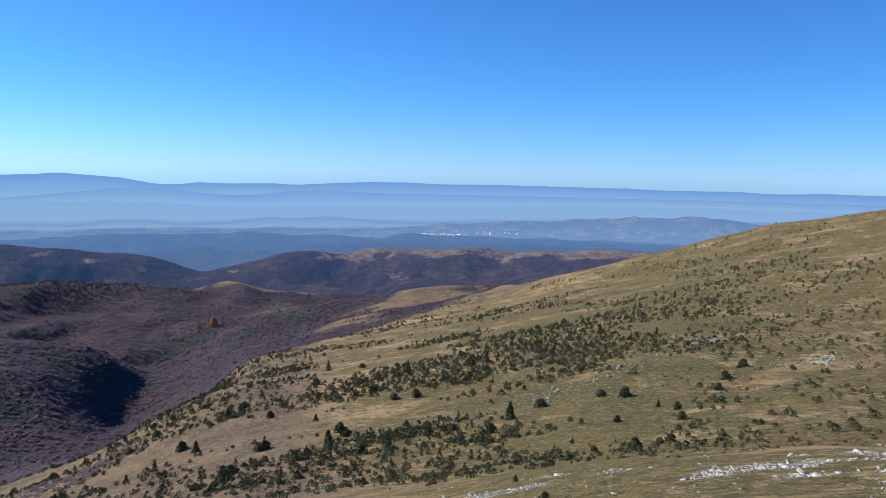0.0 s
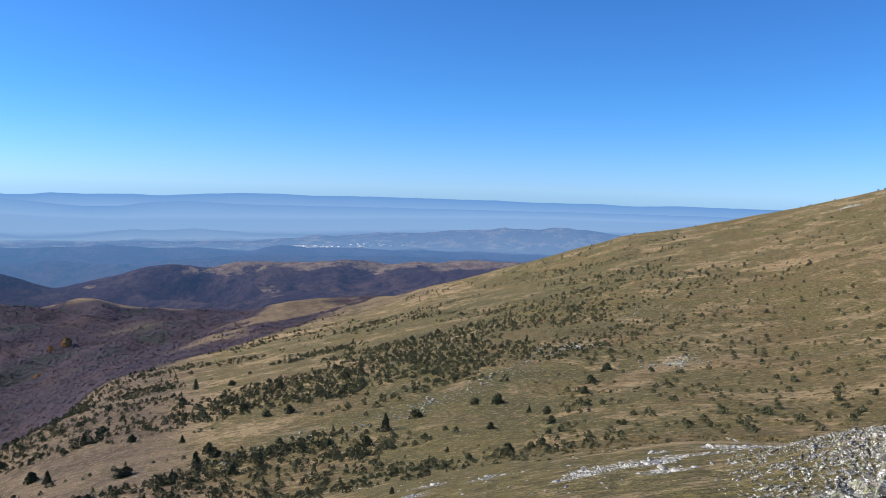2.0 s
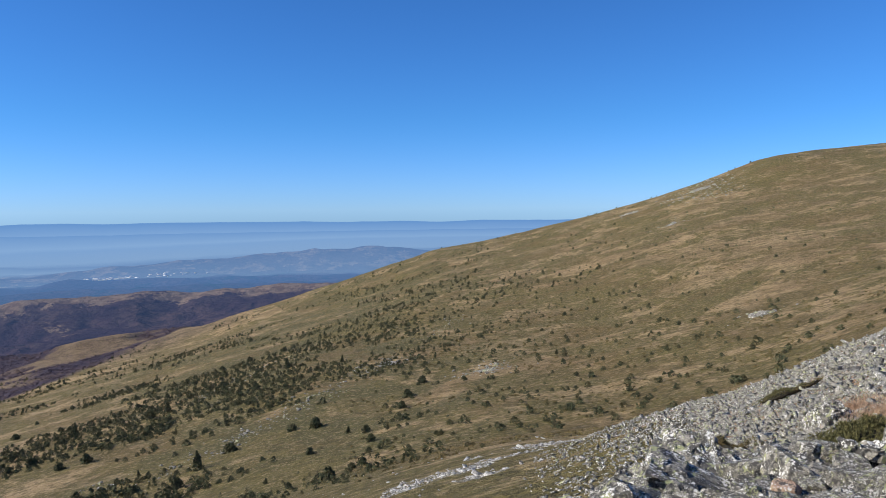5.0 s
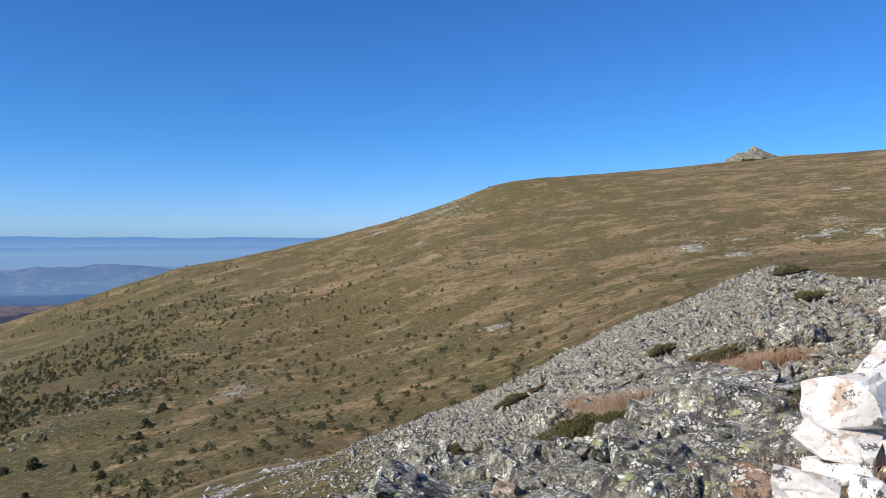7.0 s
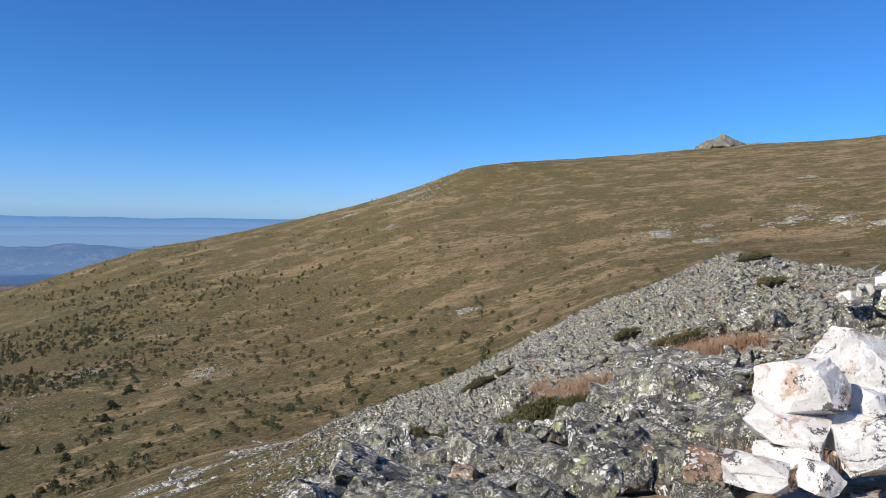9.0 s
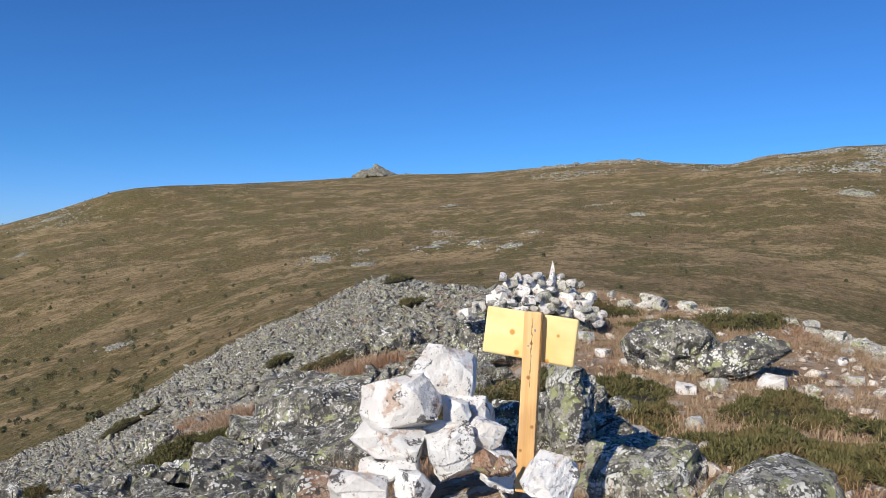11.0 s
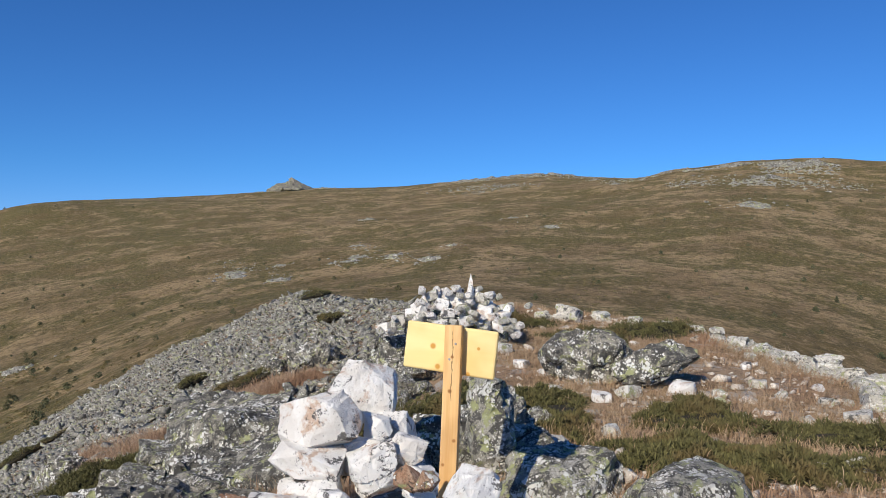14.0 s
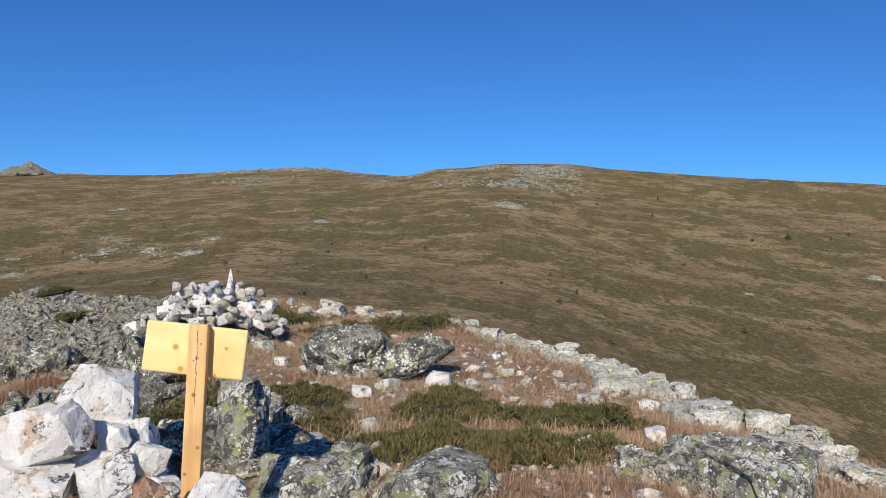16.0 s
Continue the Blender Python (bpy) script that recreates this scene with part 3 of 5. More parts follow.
def stone_shell(rng, w, d, h, corners=16, square=4.0):
    """The angular hull of a broken stone, its middle at the origin."""
    bm = bmesh.new()
    for _ in range(corners):
        p = np.array([rng.gauss(0, 1) for _ in range(3)])
        p = p / np.sum(np.abs(p) ** square) ** (1 / square) * rng.uniform(0.82, 1.0)
        bm.verts.new((p[0] * w / 2, p[1] * d / 2, p[2] * h / 2))
    out = bmesh.ops.convex_hull(bm, input=bm.verts)
    bmesh.ops.delete(bm, geom=list({g for g in out["geom_interior"] + out["geom_unused"] if isinstance(g, bmesh.types.BMVert)}), context="VERTS")
    return bm


def block_shell(rng, w, d, h, cuts=4, skew=0.42):
    """A box pulled out of square, some of its corners broken off."""
    bm = bmesh.new()
    chipped = set(rng.sample(range(8), min(8, cuts)))
    for k in range(8):
        sign = [1 if k >> j & 1 else -1 for j in range(3)]
        c = [a * (1 - rng.uniform(0, skew)) for a in sign]
        if k in chipped:
            for j in range(3):
                q = list(c)
                q[j] -= sign[j] * rng.uniform(0.35, 1.1)
                bm.verts.new((q[0] * w / 2, q[1] * d / 2, q[2] * h / 2))
        else:
            bm.verts.new((c[0] * w / 2, c[1] * d / 2, c[2] * h / 2))
    out = bmesh.ops.convex_hull(bm, input=bm.verts)
    bmesh.ops.delete(bm, geom=list({g for g in out["geom_interior"] + out["geom_unused"] if isinstance(g, bmesh.types.BMVert)}), context="VERTS")
    return bm


def rock_mesh(name, w, d, h, seed, material, square=4.0, corners=16, cuts=4, rugged=0.05, blocks=0.0, fine=0.075, chips=0, beds=0.0):
    """A rock with chipped edges and a rough skin. chips: corners broken off a block; beds: how far its layers step in and out."""
    rng = random.Random(seed)
    bm = block_shell(rng, w, d, h, chips) if chips else stone_shell(rng, w, d, h, corners, square)
    small = min(w, d, h)
    bmesh.ops.triangulate(bm, faces=bm.faces[:])
    for _ in range(cuts):
        limit = max(w, d, h) * fine
        long_edges = [e for e in bm.edges if e.calc_length() > limit]
        if not long_edges:
            break
        bmesh.ops.subdivide_edges(bm, edges=long_edges, cuts=1, use_grid_fill=False)
        bmesh.ops.triangulate(bm, faces=[f for f in bm.faces if len(f.verts) > 3])
    bmesh.ops.smooth_vert(bm, verts=bm.verts[:], factor=0.15 if chips else 0.35, use_axis_x=True, use_axis_y=True, use_axis_z=True)
    bm.normal_update()
    off = Vector((seed * 1.7, seed * 0.9, 3.1))
    lean = Vector((rng.uniform(-0.5, 0.5), rng.uniform(-0.5, 0.5), 1)).normalized()
    moves = []
    for v in bm.verts:
        p = v.co / small
        n = noise.fractal(p * 0.9 + off, 0.9, 2.1, 4) + 0.9 * abs(noise.noise(p * 2.3 + off)) + 0.5 * abs(noise.noise(p * 5.5 + off)) - 0.3
        if blocks:
            q = (v.co / max(w, d, h)) * 3.2 + off
            q += Vector((0.35, 0.2, 0.5)) * noise.noise(q * 0.8)
            n += blocks * (noise.cell(q) + 0.6 * noise.cell(q * 2.1))
        if beds:
            level = p.dot(lean) * 4.2 + 0.5 * noise.noise(p * 1.3 + off)
            n += beds * (noise.cell(Vector((seed * 3.7, 0.5, level))) - 0.5) * (1 - abs(v.normal.dot(lean)))
        moves.append(v.co + v.normal * n * small * rugged)
    for v, c in zip(bm.verts, moves):
        v.co = c
    return mesh_of(name, bm, material, 24)


def rock(name, label, category, at, size, seed, material, turn=(0, 0, 0), group="", **more):
    ob = new(name, rock_mesh(name, *size, seed, material, **more))
    ob.matrix_world = pose(*at, *turn)
    return tagged(ob, label, category, group)


def slope_pose(x, y, lift, yaw):
    """Lying on the slope at x, y."""
    e = 3.0
    n = Vector((height(x - e, y) - height(x + e, y), height(x, y - e) - height(x, y + e), 2 * e)).normalized()
    return Matrix.Translation((x, y, height(x, y) + lift)) @ n.to_track_quat("Z", "Y").to_matrix().to_4x4() @ pose(0, 0, 0, 0, 0, yaw)


def arrays(bm):
    """A mesh as arrays, to be repeated in one joined mesh."""
    bmesh.ops.triangulate(bm, faces=bm.faces[:])
    bm.verts.index_update()
    v = np.array([x.co[:] for x in bm.verts])
    f = np.array([[x.index for x in p.verts] for p in bm.faces])
    bm.free()
    return v, f


def joined(name, kinds, picks, spots, turns, sizes, material, smooth=False):
    """Many alike small pieces in one mesh. turns: yaw, tilt, tilt direction; sizes: one or three per piece."""
    vs, fs, at = [], [], 0
    spots, turns, sizes = np.asarray(spots, float), np.asarray(turns, float), np.asarray(sizes, float)
    if sizes.ndim == 1:
        sizes = np.stack([sizes] * 3, -1)
    for k, (v, f) in enumerate(kinds):
        ids = np.nonzero(np.asarray(picks) == k)[0]
        if not len(ids):
            continue
        p = v[None] * sizes[ids][:, None, :]
        yaw, tilt, way = turns[ids].T
        c, s = np.cos(tilt)[:, None], np.sin(tilt)[:, None]
        x, z = p[..., 0] * c + p[..., 2] * s, -p[..., 0] * s + p[..., 2] * c
        y = p[..., 1]
        c, s = np.cos(yaw)[:, None], np.sin(yaw)[:, None]
        p = np.stack([x * c - y * s, x * s + y * c, z], -1) + spots[ids][:, None, :]
        vs.append(p.reshape(-1, 3))
        fs.append((f[None] + (np.arange(len(ids)) * len(v))[:, None, None] + at).reshape(-1, 3))
        at += len(ids) * len(v)
    v, f = np.concatenate(vs), np.concatenate(fs)
    me = bpy.data.meshes.new(name)
    me.vertices.add(len(v))
    me.vertices.foreach_set("co", v.ravel().astype(np.float32))
    me.loops.add(f.size)
    me.loops.foreach_set("vertex_index", f.ravel().astype(np.int32))
    me.polygons.add(len(f))
    me.polygons.foreach_set("loop_start", np.arange(0, f.size, 3, dtype=np.int32))
    me.materials.append(material)
    me.update(calc_edges=True)
    if smooth:
        me.shade_smooth()
    return new(name, me)


# ---- rocks of the knoll ----
# white quartz blocks heaped beside the sign: middle, size, turn
QUARTZ = [
    ((4.83, 1.29, 0.73), (0.30, 0.47, 0.42), (10, 10, 22), 3), ((4.43, 1.40, 0.66), (0.30, 0.44, 0.32), (-20, 14, -26), 9),
    ((4.33, 1.42, 0.49), (0.30, 0.41, 0.19), (6, 4, 5), 11), ((4.26, 1.41, 0.37), (0.30, 0.37, 0.15), (-4, 4, 15), 12),
    ((4.60, 1.15, 0.60), (0.17, 0.17, 0.18), (8, 0, 30), 15), ((4.33, 1.09, 0.47), (0.24, 0.27, 0.29), (-12, 14, 25), 16),
    ((4.43, 0.95, 0.55), (0.18, 0.19, 0.17), (14, -10, 40), 18), ((3.50, 0.45, 0.64), (0.22, 0.20, 0.22), (28, 18, 35), 21),
    ((4.07, 1.19, 0.37), (0.20, 0.18, 0.16), (10, 4, 60), 23), ((4.02, 1.44, 0.34), (0.26, 0.34, 0.18), (6, 12, 20), 29),
    ((4.52, 1.22, 0.47), (0.26, 0.26, 0.24), (8, 12, 10), 31), ((4.58, 0.98, 0.42), (0.24, 0.24, 0.22), (-10, 6, 50), 33), ((4.32, 0.84, 0.42), (0.20, 0.18, 0.18), (12, -8, 20), 35),
    ((4.80, 1.10, 0.52), (0.26, 0.24, 0.30), (5, 4, 70), 37),
]
for at, size, turn, seed in QUARTZ:
    rock("quartz_block", "angular white quartz block with rusty stains and black lichen", "rock", at, [0.93 * a for a in size], seed, M_WHITE, turn,
         "white blocks heaped beside the sign", chips=6, cuts=5, rugged=0.035, blocks=0.3, beds=1.0, fine=0.05)
FRONT = [(3.56, 1.49, 0.26), (3.70, 1.32, 0.20), (3.83, 1.20, 0.24), (3.87, 1.01, 0.20), (4.13, 0.92, 0.17), (4.00, 0.75, 0.22), (3.62, 1.15, 0.30), (3.70, 0.92, 0.30), (3.40, 1.31, 0.30)]
for k, (x, y, s) in enumerate(FRONT):
    rock("quartz_block", "lichened grey block lying below white quartz" if k % 3 == 2 else "angular white quartz block with rusty stains and black lichen" if k % 3 else "rusty brown stone between white quartz blocks", "rock", (x, y, height(x, y) + s * 0.2), (s, s * 1.15, s * 0.75), 640 + k, M_GREY if k % 3 == 2 else M_WHITE if k % 3 else M_RUST, (k * 23 % 30 - 15, k * 17 % 30 - 15, k * 61), "white blocks heaped beside the sign", chips=4, cuts=4, rugged=0.03, blocks=0.4)
rock("stone", "small rusty brown stone wedged against the sign post", "rock", (3.66, 0.67, 0.63), (0.10, 0.12, 0.10), 41, M_RUST, (10, 5, 30))
rock("stone", "rusty brown stone between white quartz blocks", "rock", (4.12, 0.86, 0.50), (0.16, 0.13, 0.15), 42, M_RUST, (10, 25, 30))

# lichened outcrops: x, y, width, depth, height, share above the ground, seed
OUTCROPS = [
    (3.86, 0.60, 0.55, 0.60, 0.55, 0.60, 50), (4.05, 1.02, 0.45, 0.40, 0.36, 0.45, 51), (5.10, 0.62, 0.32, 0.50, 0.85, 0.72, 52),
    (7.5, 3.45, 0.9, 1.1, 0.75, 0.6, 53), (11.6, 8.6, 0.7, 0.7, 0.7, 0.6, 55), (11.2, 2.7, 0.9, 1.0, 0.7, 0.6, 56),
    (5.62, 1.05, 0.5, 0.6, 0.6, 0.6, 57), (7.1, 0.75, 0.30, 0.36, 0.32, 0.7, 59), (5.75, 0.52, 0.25, 0.28, 0.3, 0.7, 60),
    (4.78, 0.18, 0.60, 0.66, 0.44, 0.50, 61), (4.66, -0.38, 0.56, 0.86, 0.38, 0.50, 62), (5.1, -1.62, 0.3, 0.3, 0.3, 0.6, 63), (4.85, -2.08, 0.75, 0.95, 0.62, 0.55, 64),
    (5.95, -2.5, 0.4, 0.45, 0.24, 0.6, 65), (13.2, 5.0, 1.0, 1.0, 0.8, 0.6, 66), (13.5, 5.8, 0.7, 0.7, 0.6, 0.6, 67),
    (6.05, 6.05, 0.9, 1.2, 0.95, 0.62, 69), (5.95, 6.9, 0.7, 0.7, 0.6, 0.6, 70), (7.05, 5.7, 0.45, 0.45, 0.5, 0.6, 71), (5.8, 4.0, 0.6, 0.6, 0.6, 0.6, 72),
    (4.95, 2.7, 0.6, 0.6, 0.5, 0.55, 73), (4.85, 2.1, 0.4, 0.4, 0.4, 0.6, 74), (8.4, 3.95, 1.2, 1.4, 0.7, 0.6, 75),
    (6.3, 3.0, 0.7, 0.7, 0.5, 0.6, 77), (8.5, 3.0, 0.5, 0.5, 0.5, 0.6, 78), (7.0, 6.6, 0.9, 0.9, 0.7, 0.6, 79), (5.1, 5.3, 0.8, 0.8, 0.6, 0.5, 80),
    (4.60, 2.02, 0.55, 0.5, 0.42, 0.6, 81), (4.02, 1.72, 0.42, 0.36, 0.30, 0.6, 82), (3.86, 1.30, 0.34, 0.32, 0.26, 0.55, 83), (3.75, 1.02, 0.30, 0.36, 0.26, 0.55, 84), (4.3, 2.45, 0.5, 0.5, 0.4, 0.6, 85),
]
for x, y, w, d, h, up, seed in OUTCROPS:
    grow = 1.25 if 2.5 < y < 4.5 else 0.95
    w, d, h = w * grow, d * grow, h * grow
    rock("boulder", "grey quartzite boulder with black, white and yellow-green lichen", "boulder", (x, y, height(x, y) + h * (up - 0.5)), (w, d, h), seed, M_CRUST if y < 0.8 else M_GREY,
         ((seed * 7) % 17 - 8, (seed * 5) % 15 - 7, (seed * 47) % 360), "lichened boulders on the knoll", chips=6, cuts=5, rugged=0.055, blocks=0.8, beds=3.0, fine=0.052)
# a split outcrop: two slabs with an open crack between them
for x, y, size, turn, seed in ((4.72, 4.68, (1.05, 0.95, 0.75), (4, 14, -45), 95), (5.44, 3.98, (0.95, 0.95, 0.75), (-3, 8, -41), 96)):
    rock("boulder", "broad grey outcrop slab split by a deep open crack", "boulder", (x, y, height(x, y) - 0.04), size, seed, M_GREY, turn, "lichened boulders on the knoll", chips=2, cuts=5, rugged=0.05, blocks=0.6, beds=2.0, fine=0.045)
# the overhanging outcrop in the turf: two blocks side by side
rock("boulder", "low grey outcrop rounded by weather and spotted with pale lichen", "boulder", (8.80, 0.12, 0.40), (0.8, 1.05, 0.66), 90, M_GREY, (0, 4, 6), square=3.0, corners=26, cuts=5, rugged=0.10, blocks=0.5, fine=0.04)
jut = rock("boulder", "grey outcrop block whose edge juts out over a dark hollow", "boulder", (8.45, -0.52, 0.43), (0.66, 1.0, 0.46), 91, M_GREY, (-11, 6, -4), square=2.8, corners=26, cuts=5, rugged=0.10, blocks=0.5, fine=0.04)
for v in jut.data.vertices:
    out = min(1.0, max(0.0, (0.1 - v.co.y) / 0.55))
    if v.co.z < 0.05:
        v.co.z += (0.05 - v.co.z) * out * 0.85
    v.co.x *= 1 - 0.35 * out
rock("boulder", "dark lichened rock ledge below a heap of white stones", "boulder", (10.75, 1.85, 0.50), (0.8, 1.6, 0.66), 92, M_GREY, (0, 0, 5), square=4, corners=24, cuts=5, rugged=0.10, blocks=0.5, fine=0.04)

# the cairn on the ledge
CAIRN = [(10.50, 2.19, 1.00, 0.18), (10.45, 2.33, 0.83, 0.27), (10.51, 2.07, 0.86, 0.28), (10.57, 1.82, 0.94, 0.25), (10.62, 1.53, 0.95, 0.22), (10.62, 1.49, 0.80, 0.27),
         (10.64, 1.27, 0.72, 0.22), (10.42, 2.44, 0.76, 0.22), (10.40, 1.75, 0.80, 0.24), (10.36, 1.95, 0.76, 0.20), (10.7, 1.65, 1.02, 0.20), (10.5, 1.38, 0.72, 0.18),
         (10.6, 1.42, 0.98, 0.14), (10.75, 1.95, 1.0, 0.2), (10.4, 1.6, 0.74, 0.2), (10.7, 1.2, 0.82, 0.15), (10.35, 2.2, 0.72, 0.2), (10.8, 2.1, 0.9, 0.3), (10.8, 1.6, 0.85, 0.35),
         (10.42, 1.30, 0.60, 0.2), (10.38, 1.48, 0.62, 0.22), (10.36, 1.72, 0.66, 0.24), (10.34, 2.02, 0.62, 0.24), (10.36, 2.34, 0.66, 0.22), (10.4, 2.62, 0.66, 0.24), (10.45, 2.8, 0.55, 0.26),
         (10.6, 2.0, 0.98, 0.22), (10.66, 2.3, 0.92, 0.2), (10.6, 1.25, 0.62, 0.24), (10.5, 1.1, 0.55, 0.2), (10.55, 1.85, 1.05, 0.16)]
for k, (x, y, z, s) in enumerate(CAIRN):
    rock("cairn_stone", "pale quartzite stone of a small cairn", "rock", (x, y, z), (s * 0.86, s * 0.95, s * 0.7), 120 + k, M_WHITE if k % 4 else M_PALE, (k * 31 % 40 - 20, k * 17 % 30 - 15, k * 53), "stones of the cairn", chips=4, cuts=3, rugged=0.03)
r = np.random.RandomState(52)
heap = [rock_mesh("cairn_stone", 1.0, 0.8, 0.6, 600 + k, M_WHITE if k % 2 else M_PALE, chips=4, cuts=2, rugged=0.03, fine=0.2) for k in range(6)]
for k in range(64):
    x, y, z, s = CAIRN[r.randint(len(CAIRN))]
    s = r.uniform(0.07, 0.16)
    ob = new("cairn_stone", heap[k % 6])
    ob.matrix_world = Matrix.Translation((x + r.normal(-0.1, 0.07), y + r.normal(0, 0.1), z + r.uniform(-0.05, 0.07))) @ pose(0, 0, 0, r.uniform(-40, 40), r.uniform(-40, 40), r.uniform(0, 360)) @ Matrix.Scale(s, 4)
    tagged(ob, "pale quartzite stone of a small cairn", "rock", "stones of the cairn")
bm = stone_shell(random.Random(5), 0.20, 0.24, 0.5, 22, 5)
for v in bm.verts:
    k = max(0.07, 1.0 - (v.co.z + 0.25) / 0.5)
    v.co.x, v.co.y = v.co.x * k, v.co.y * k
spire = new("cairn_spire", mesh_of("cairn_spire", bm, M_WHITE))
spire.matrix_world = pose(10.56, 1.68, 1.04, 0, 3, 20)
tagged(spire, "pointed white stone standing upright on the cairn", "rock", "stones of the cairn")

# pale boulders along the edge of the turf: x, y, size, height
EDGE = [(11.26, -1.50, 0.36, 0.34), (10.9, -1.70, 0.42, 0.26), (10.62, -1.94, 0.36, 0.24), (10.32, -2.21, 0.40, 0.24), (9.8, -2.45, 0.42, 0.38), (9.5, -2.6, 0.36, 0.26),
        (9.26, -2.75, 0.42, 0.24), (8.9, -2.9, 0.42, 0.24), (8.3, -2.51, 0.40, 0.22), (8.6, -3.05, 0.45, 0.26), (8.25, -3.2, 0.42, 0.28), (7.3, -3.11, 0.58, 0.28), (7.8, -3.4, 0.42, 0.26),
        (7.3, -3.65, 0.55, 0.30), (6.9, -3.8, 0.42, 0.32), (5.75, -3.4, 0.46, 0.26), (6.35, -3.1, 0.34, 0.20), (5.7, -2.95, 0.30, 0.18), (6.4, -3.7, 0.45, 0.28), (6.0, -3.9, 0.45, 0.26),
        (12.8, 0.5, 0.55, 0.36), (12.9, 0.0, 0.4, 0.25), (12.7, 0.9, 0.3, 0.22), (12.9, 1.5, 0.35, 0.25), (12.6, -0.5, 0.35, 0.2), (12.2, -0.95, 0.3, 0.2), (11.9, -1.25, 0.4, 0.2)]
for k, (x, y, s, h) in enumerate(EDGE):
    s, h = s * 0.85, h * 0.9
    rock("boulder", "pale weathered quartzite boulder with greenish lichen in the turf", "boulder", (x, y, height(x, y) + h * 0.22), (s, s * (0.8 + k % 3 * 0.15), h), 160 + k, M_PALE,
         (k * 13 % 20 - 10, k * 7 % 18 - 9, k * 67), "pale boulders along the edge", chips=6, cuts=5, rugged=0.06, blocks=0.6, beds=2.0, fine=0.06)

r = np.random.RandomState(8)
fill = [rock_mesh("edge_stone", 1.0, 0.85, 0.7, 540 + k, M_PALE, chips=6, cuts=4, rugged=0.06, blocks=0.5, fine=0.10) for k in range(8)]
line = EDGE[:20]
for k in range(190):
    i = r.randint(0, len(line) - 1)
    u = r.uniform(0, 1)
    x, y = (line[i][j] * (1 - u) + line[i + 1][j] * u + r.normal(0, 0.2) for j in (0, 1))
    s = 0.07 + 0.26 * r.uniform(0, 1) ** 1.7
    ob = new("edge_stone", fill[k % 8])
    ob.matrix_world = Matrix.Translation((x, y, height(x, y) + s * 0.12)) @ pose(0, 0, 0, r.uniform(-25, 25), r.uniform(-25, 25), r.uniform(0, 360)) @ Matrix.Scale(s, 4)
    tagged(ob, "pale weathered quartzite boulder with greenish lichen in the turf", "boulder", "pale boulders along the edge")

# single pale stones in the grass
TURF = [(9.61, -1.57, 0.16), (8.71, -1.52, 0.2), (8.38, -1.66, 0.13), (8.89, -2.11, 0.14), (8.30, -2.04, 0.18), (8.11, -1.07, 0.17), (8.15, -0.75, 0.3), (8.04, -0.25, 0.26), (6.63, -0.08, 0.18),
        (7.82, 0.0, 0.2), (5.95, 0.3, 0.22), (7.74, -2.14, 0.26), (7.79, -2.74, 0.23), (6.96, -1.26, 0.11), (5.86, -1.56, 0.22), (6.28, -2.2, 0.22), (8.15, 0.43, 0.17), (10.13, 1.18, 0.26),
        (8.89, 0.6, 0.16), (10.59, -0.92, 0.13), (11.12, -1.2, 0.13), (10.98, -0.42, 0.14), (7.7, -0.99, 0.16), (7.54, -1.69, 0.14), (9.4, 0.9, 0.2), (9.9, 0.5, 0.15), (6.5, 0.6, 0.2)]
for k, (x, y, s) in enumerate(TURF):
    rock("stone", "pale stone lying in dry grass", "rock", (x, y, height(x, y) + s * 0.15), (s, s * 0.8, s * 0.62), 200 + k, M_PALE if k % 3 else M_WHITE,
         (k * 11 % 20 - 10, k * 7 % 16 - 8, k * 71), "pale stones in the grass", chips=5, cuts=3, rugged=0.04)

# smaller boulders packed between the large ones
fillers = [rock_mesh("boulder", 1.0, 0.8, 0.62, 500 + k, M_GREY, chips=5, cuts=5, rugged=0.05, blocks=0.8, beds=3.0, fine=0.06) for k in range(12)]
r = np.random.RandomState(3)
taken = [(x, y, 0.45 * w) for x, y, w, d, h, up, seed in OUTCROPS] + [(4.72, 4.68, 0.6), (5.44, 3.98, 0.55), (4.4, 1.25, 0.75), (3.8, 0.55, 0.3)]
for k in range(1500):
    az, rr = r.uniform(30, 86), math.sqrt(r.uniform(3.9 ** 2, 10.0 ** 2))
    x, y = place(az, rr)
    s = r.uniform(0.3, 0.8) * (1.0 if rr > 4.8 else 0.6)
    if any(math.hypot(x - a, y - b) < c + s * 0.33 for a, b, c in taken) or (az > 66 and rr > 6.3) or (math.hypot(x - 8.0, y - 5.2) < 1.0) or (math.hypot(x - 9.2, y - 5.0) < 1.0) or (math.hypot(x - 6.2, y - 2.0) < 0.8):
        continue
    taken.append((x, y, s * 0.33))
    ob = new("boulder", fillers[k % 12])
    ob.matrix_world = Matrix.Translation((x, y, height(x, y) + s * 0.10)) @ pose(0, 0, 0, r.uniform(-25, 25), r.uniform(-25, 25), r.uniform(0, 360)) @ Matrix.Scale(s, 4)
    tagged(ob, "grey quartzite boulder with black, white and yellow-green lichen", "boulder", "lichened boulders on the knoll")

# rusty and tan stones among the grey ones
for k, (x, y, s) in enumerate(((5.5, 3.2, 0.17), (4.95, 2.4, 0.18), (4.3, 1.8, 0.24), (6.3, 4.2, 0.2), (7.6, 4.1, 0.22), (4.5, 3.6, 0.2))):
    rock("stone", "rusty tan stone among grey lichened blocks", "rock", (x, y, height(x, y) + 0.16), (s, s * 0.8, s * 0.8), 660 + k, M_RUST, (k * 23 % 40 - 20, k * 31 % 30 - 15, k * 57), "rusty stones among the boulders", chips=4, cuts=3, rugged=0.04, blocks=0.4)

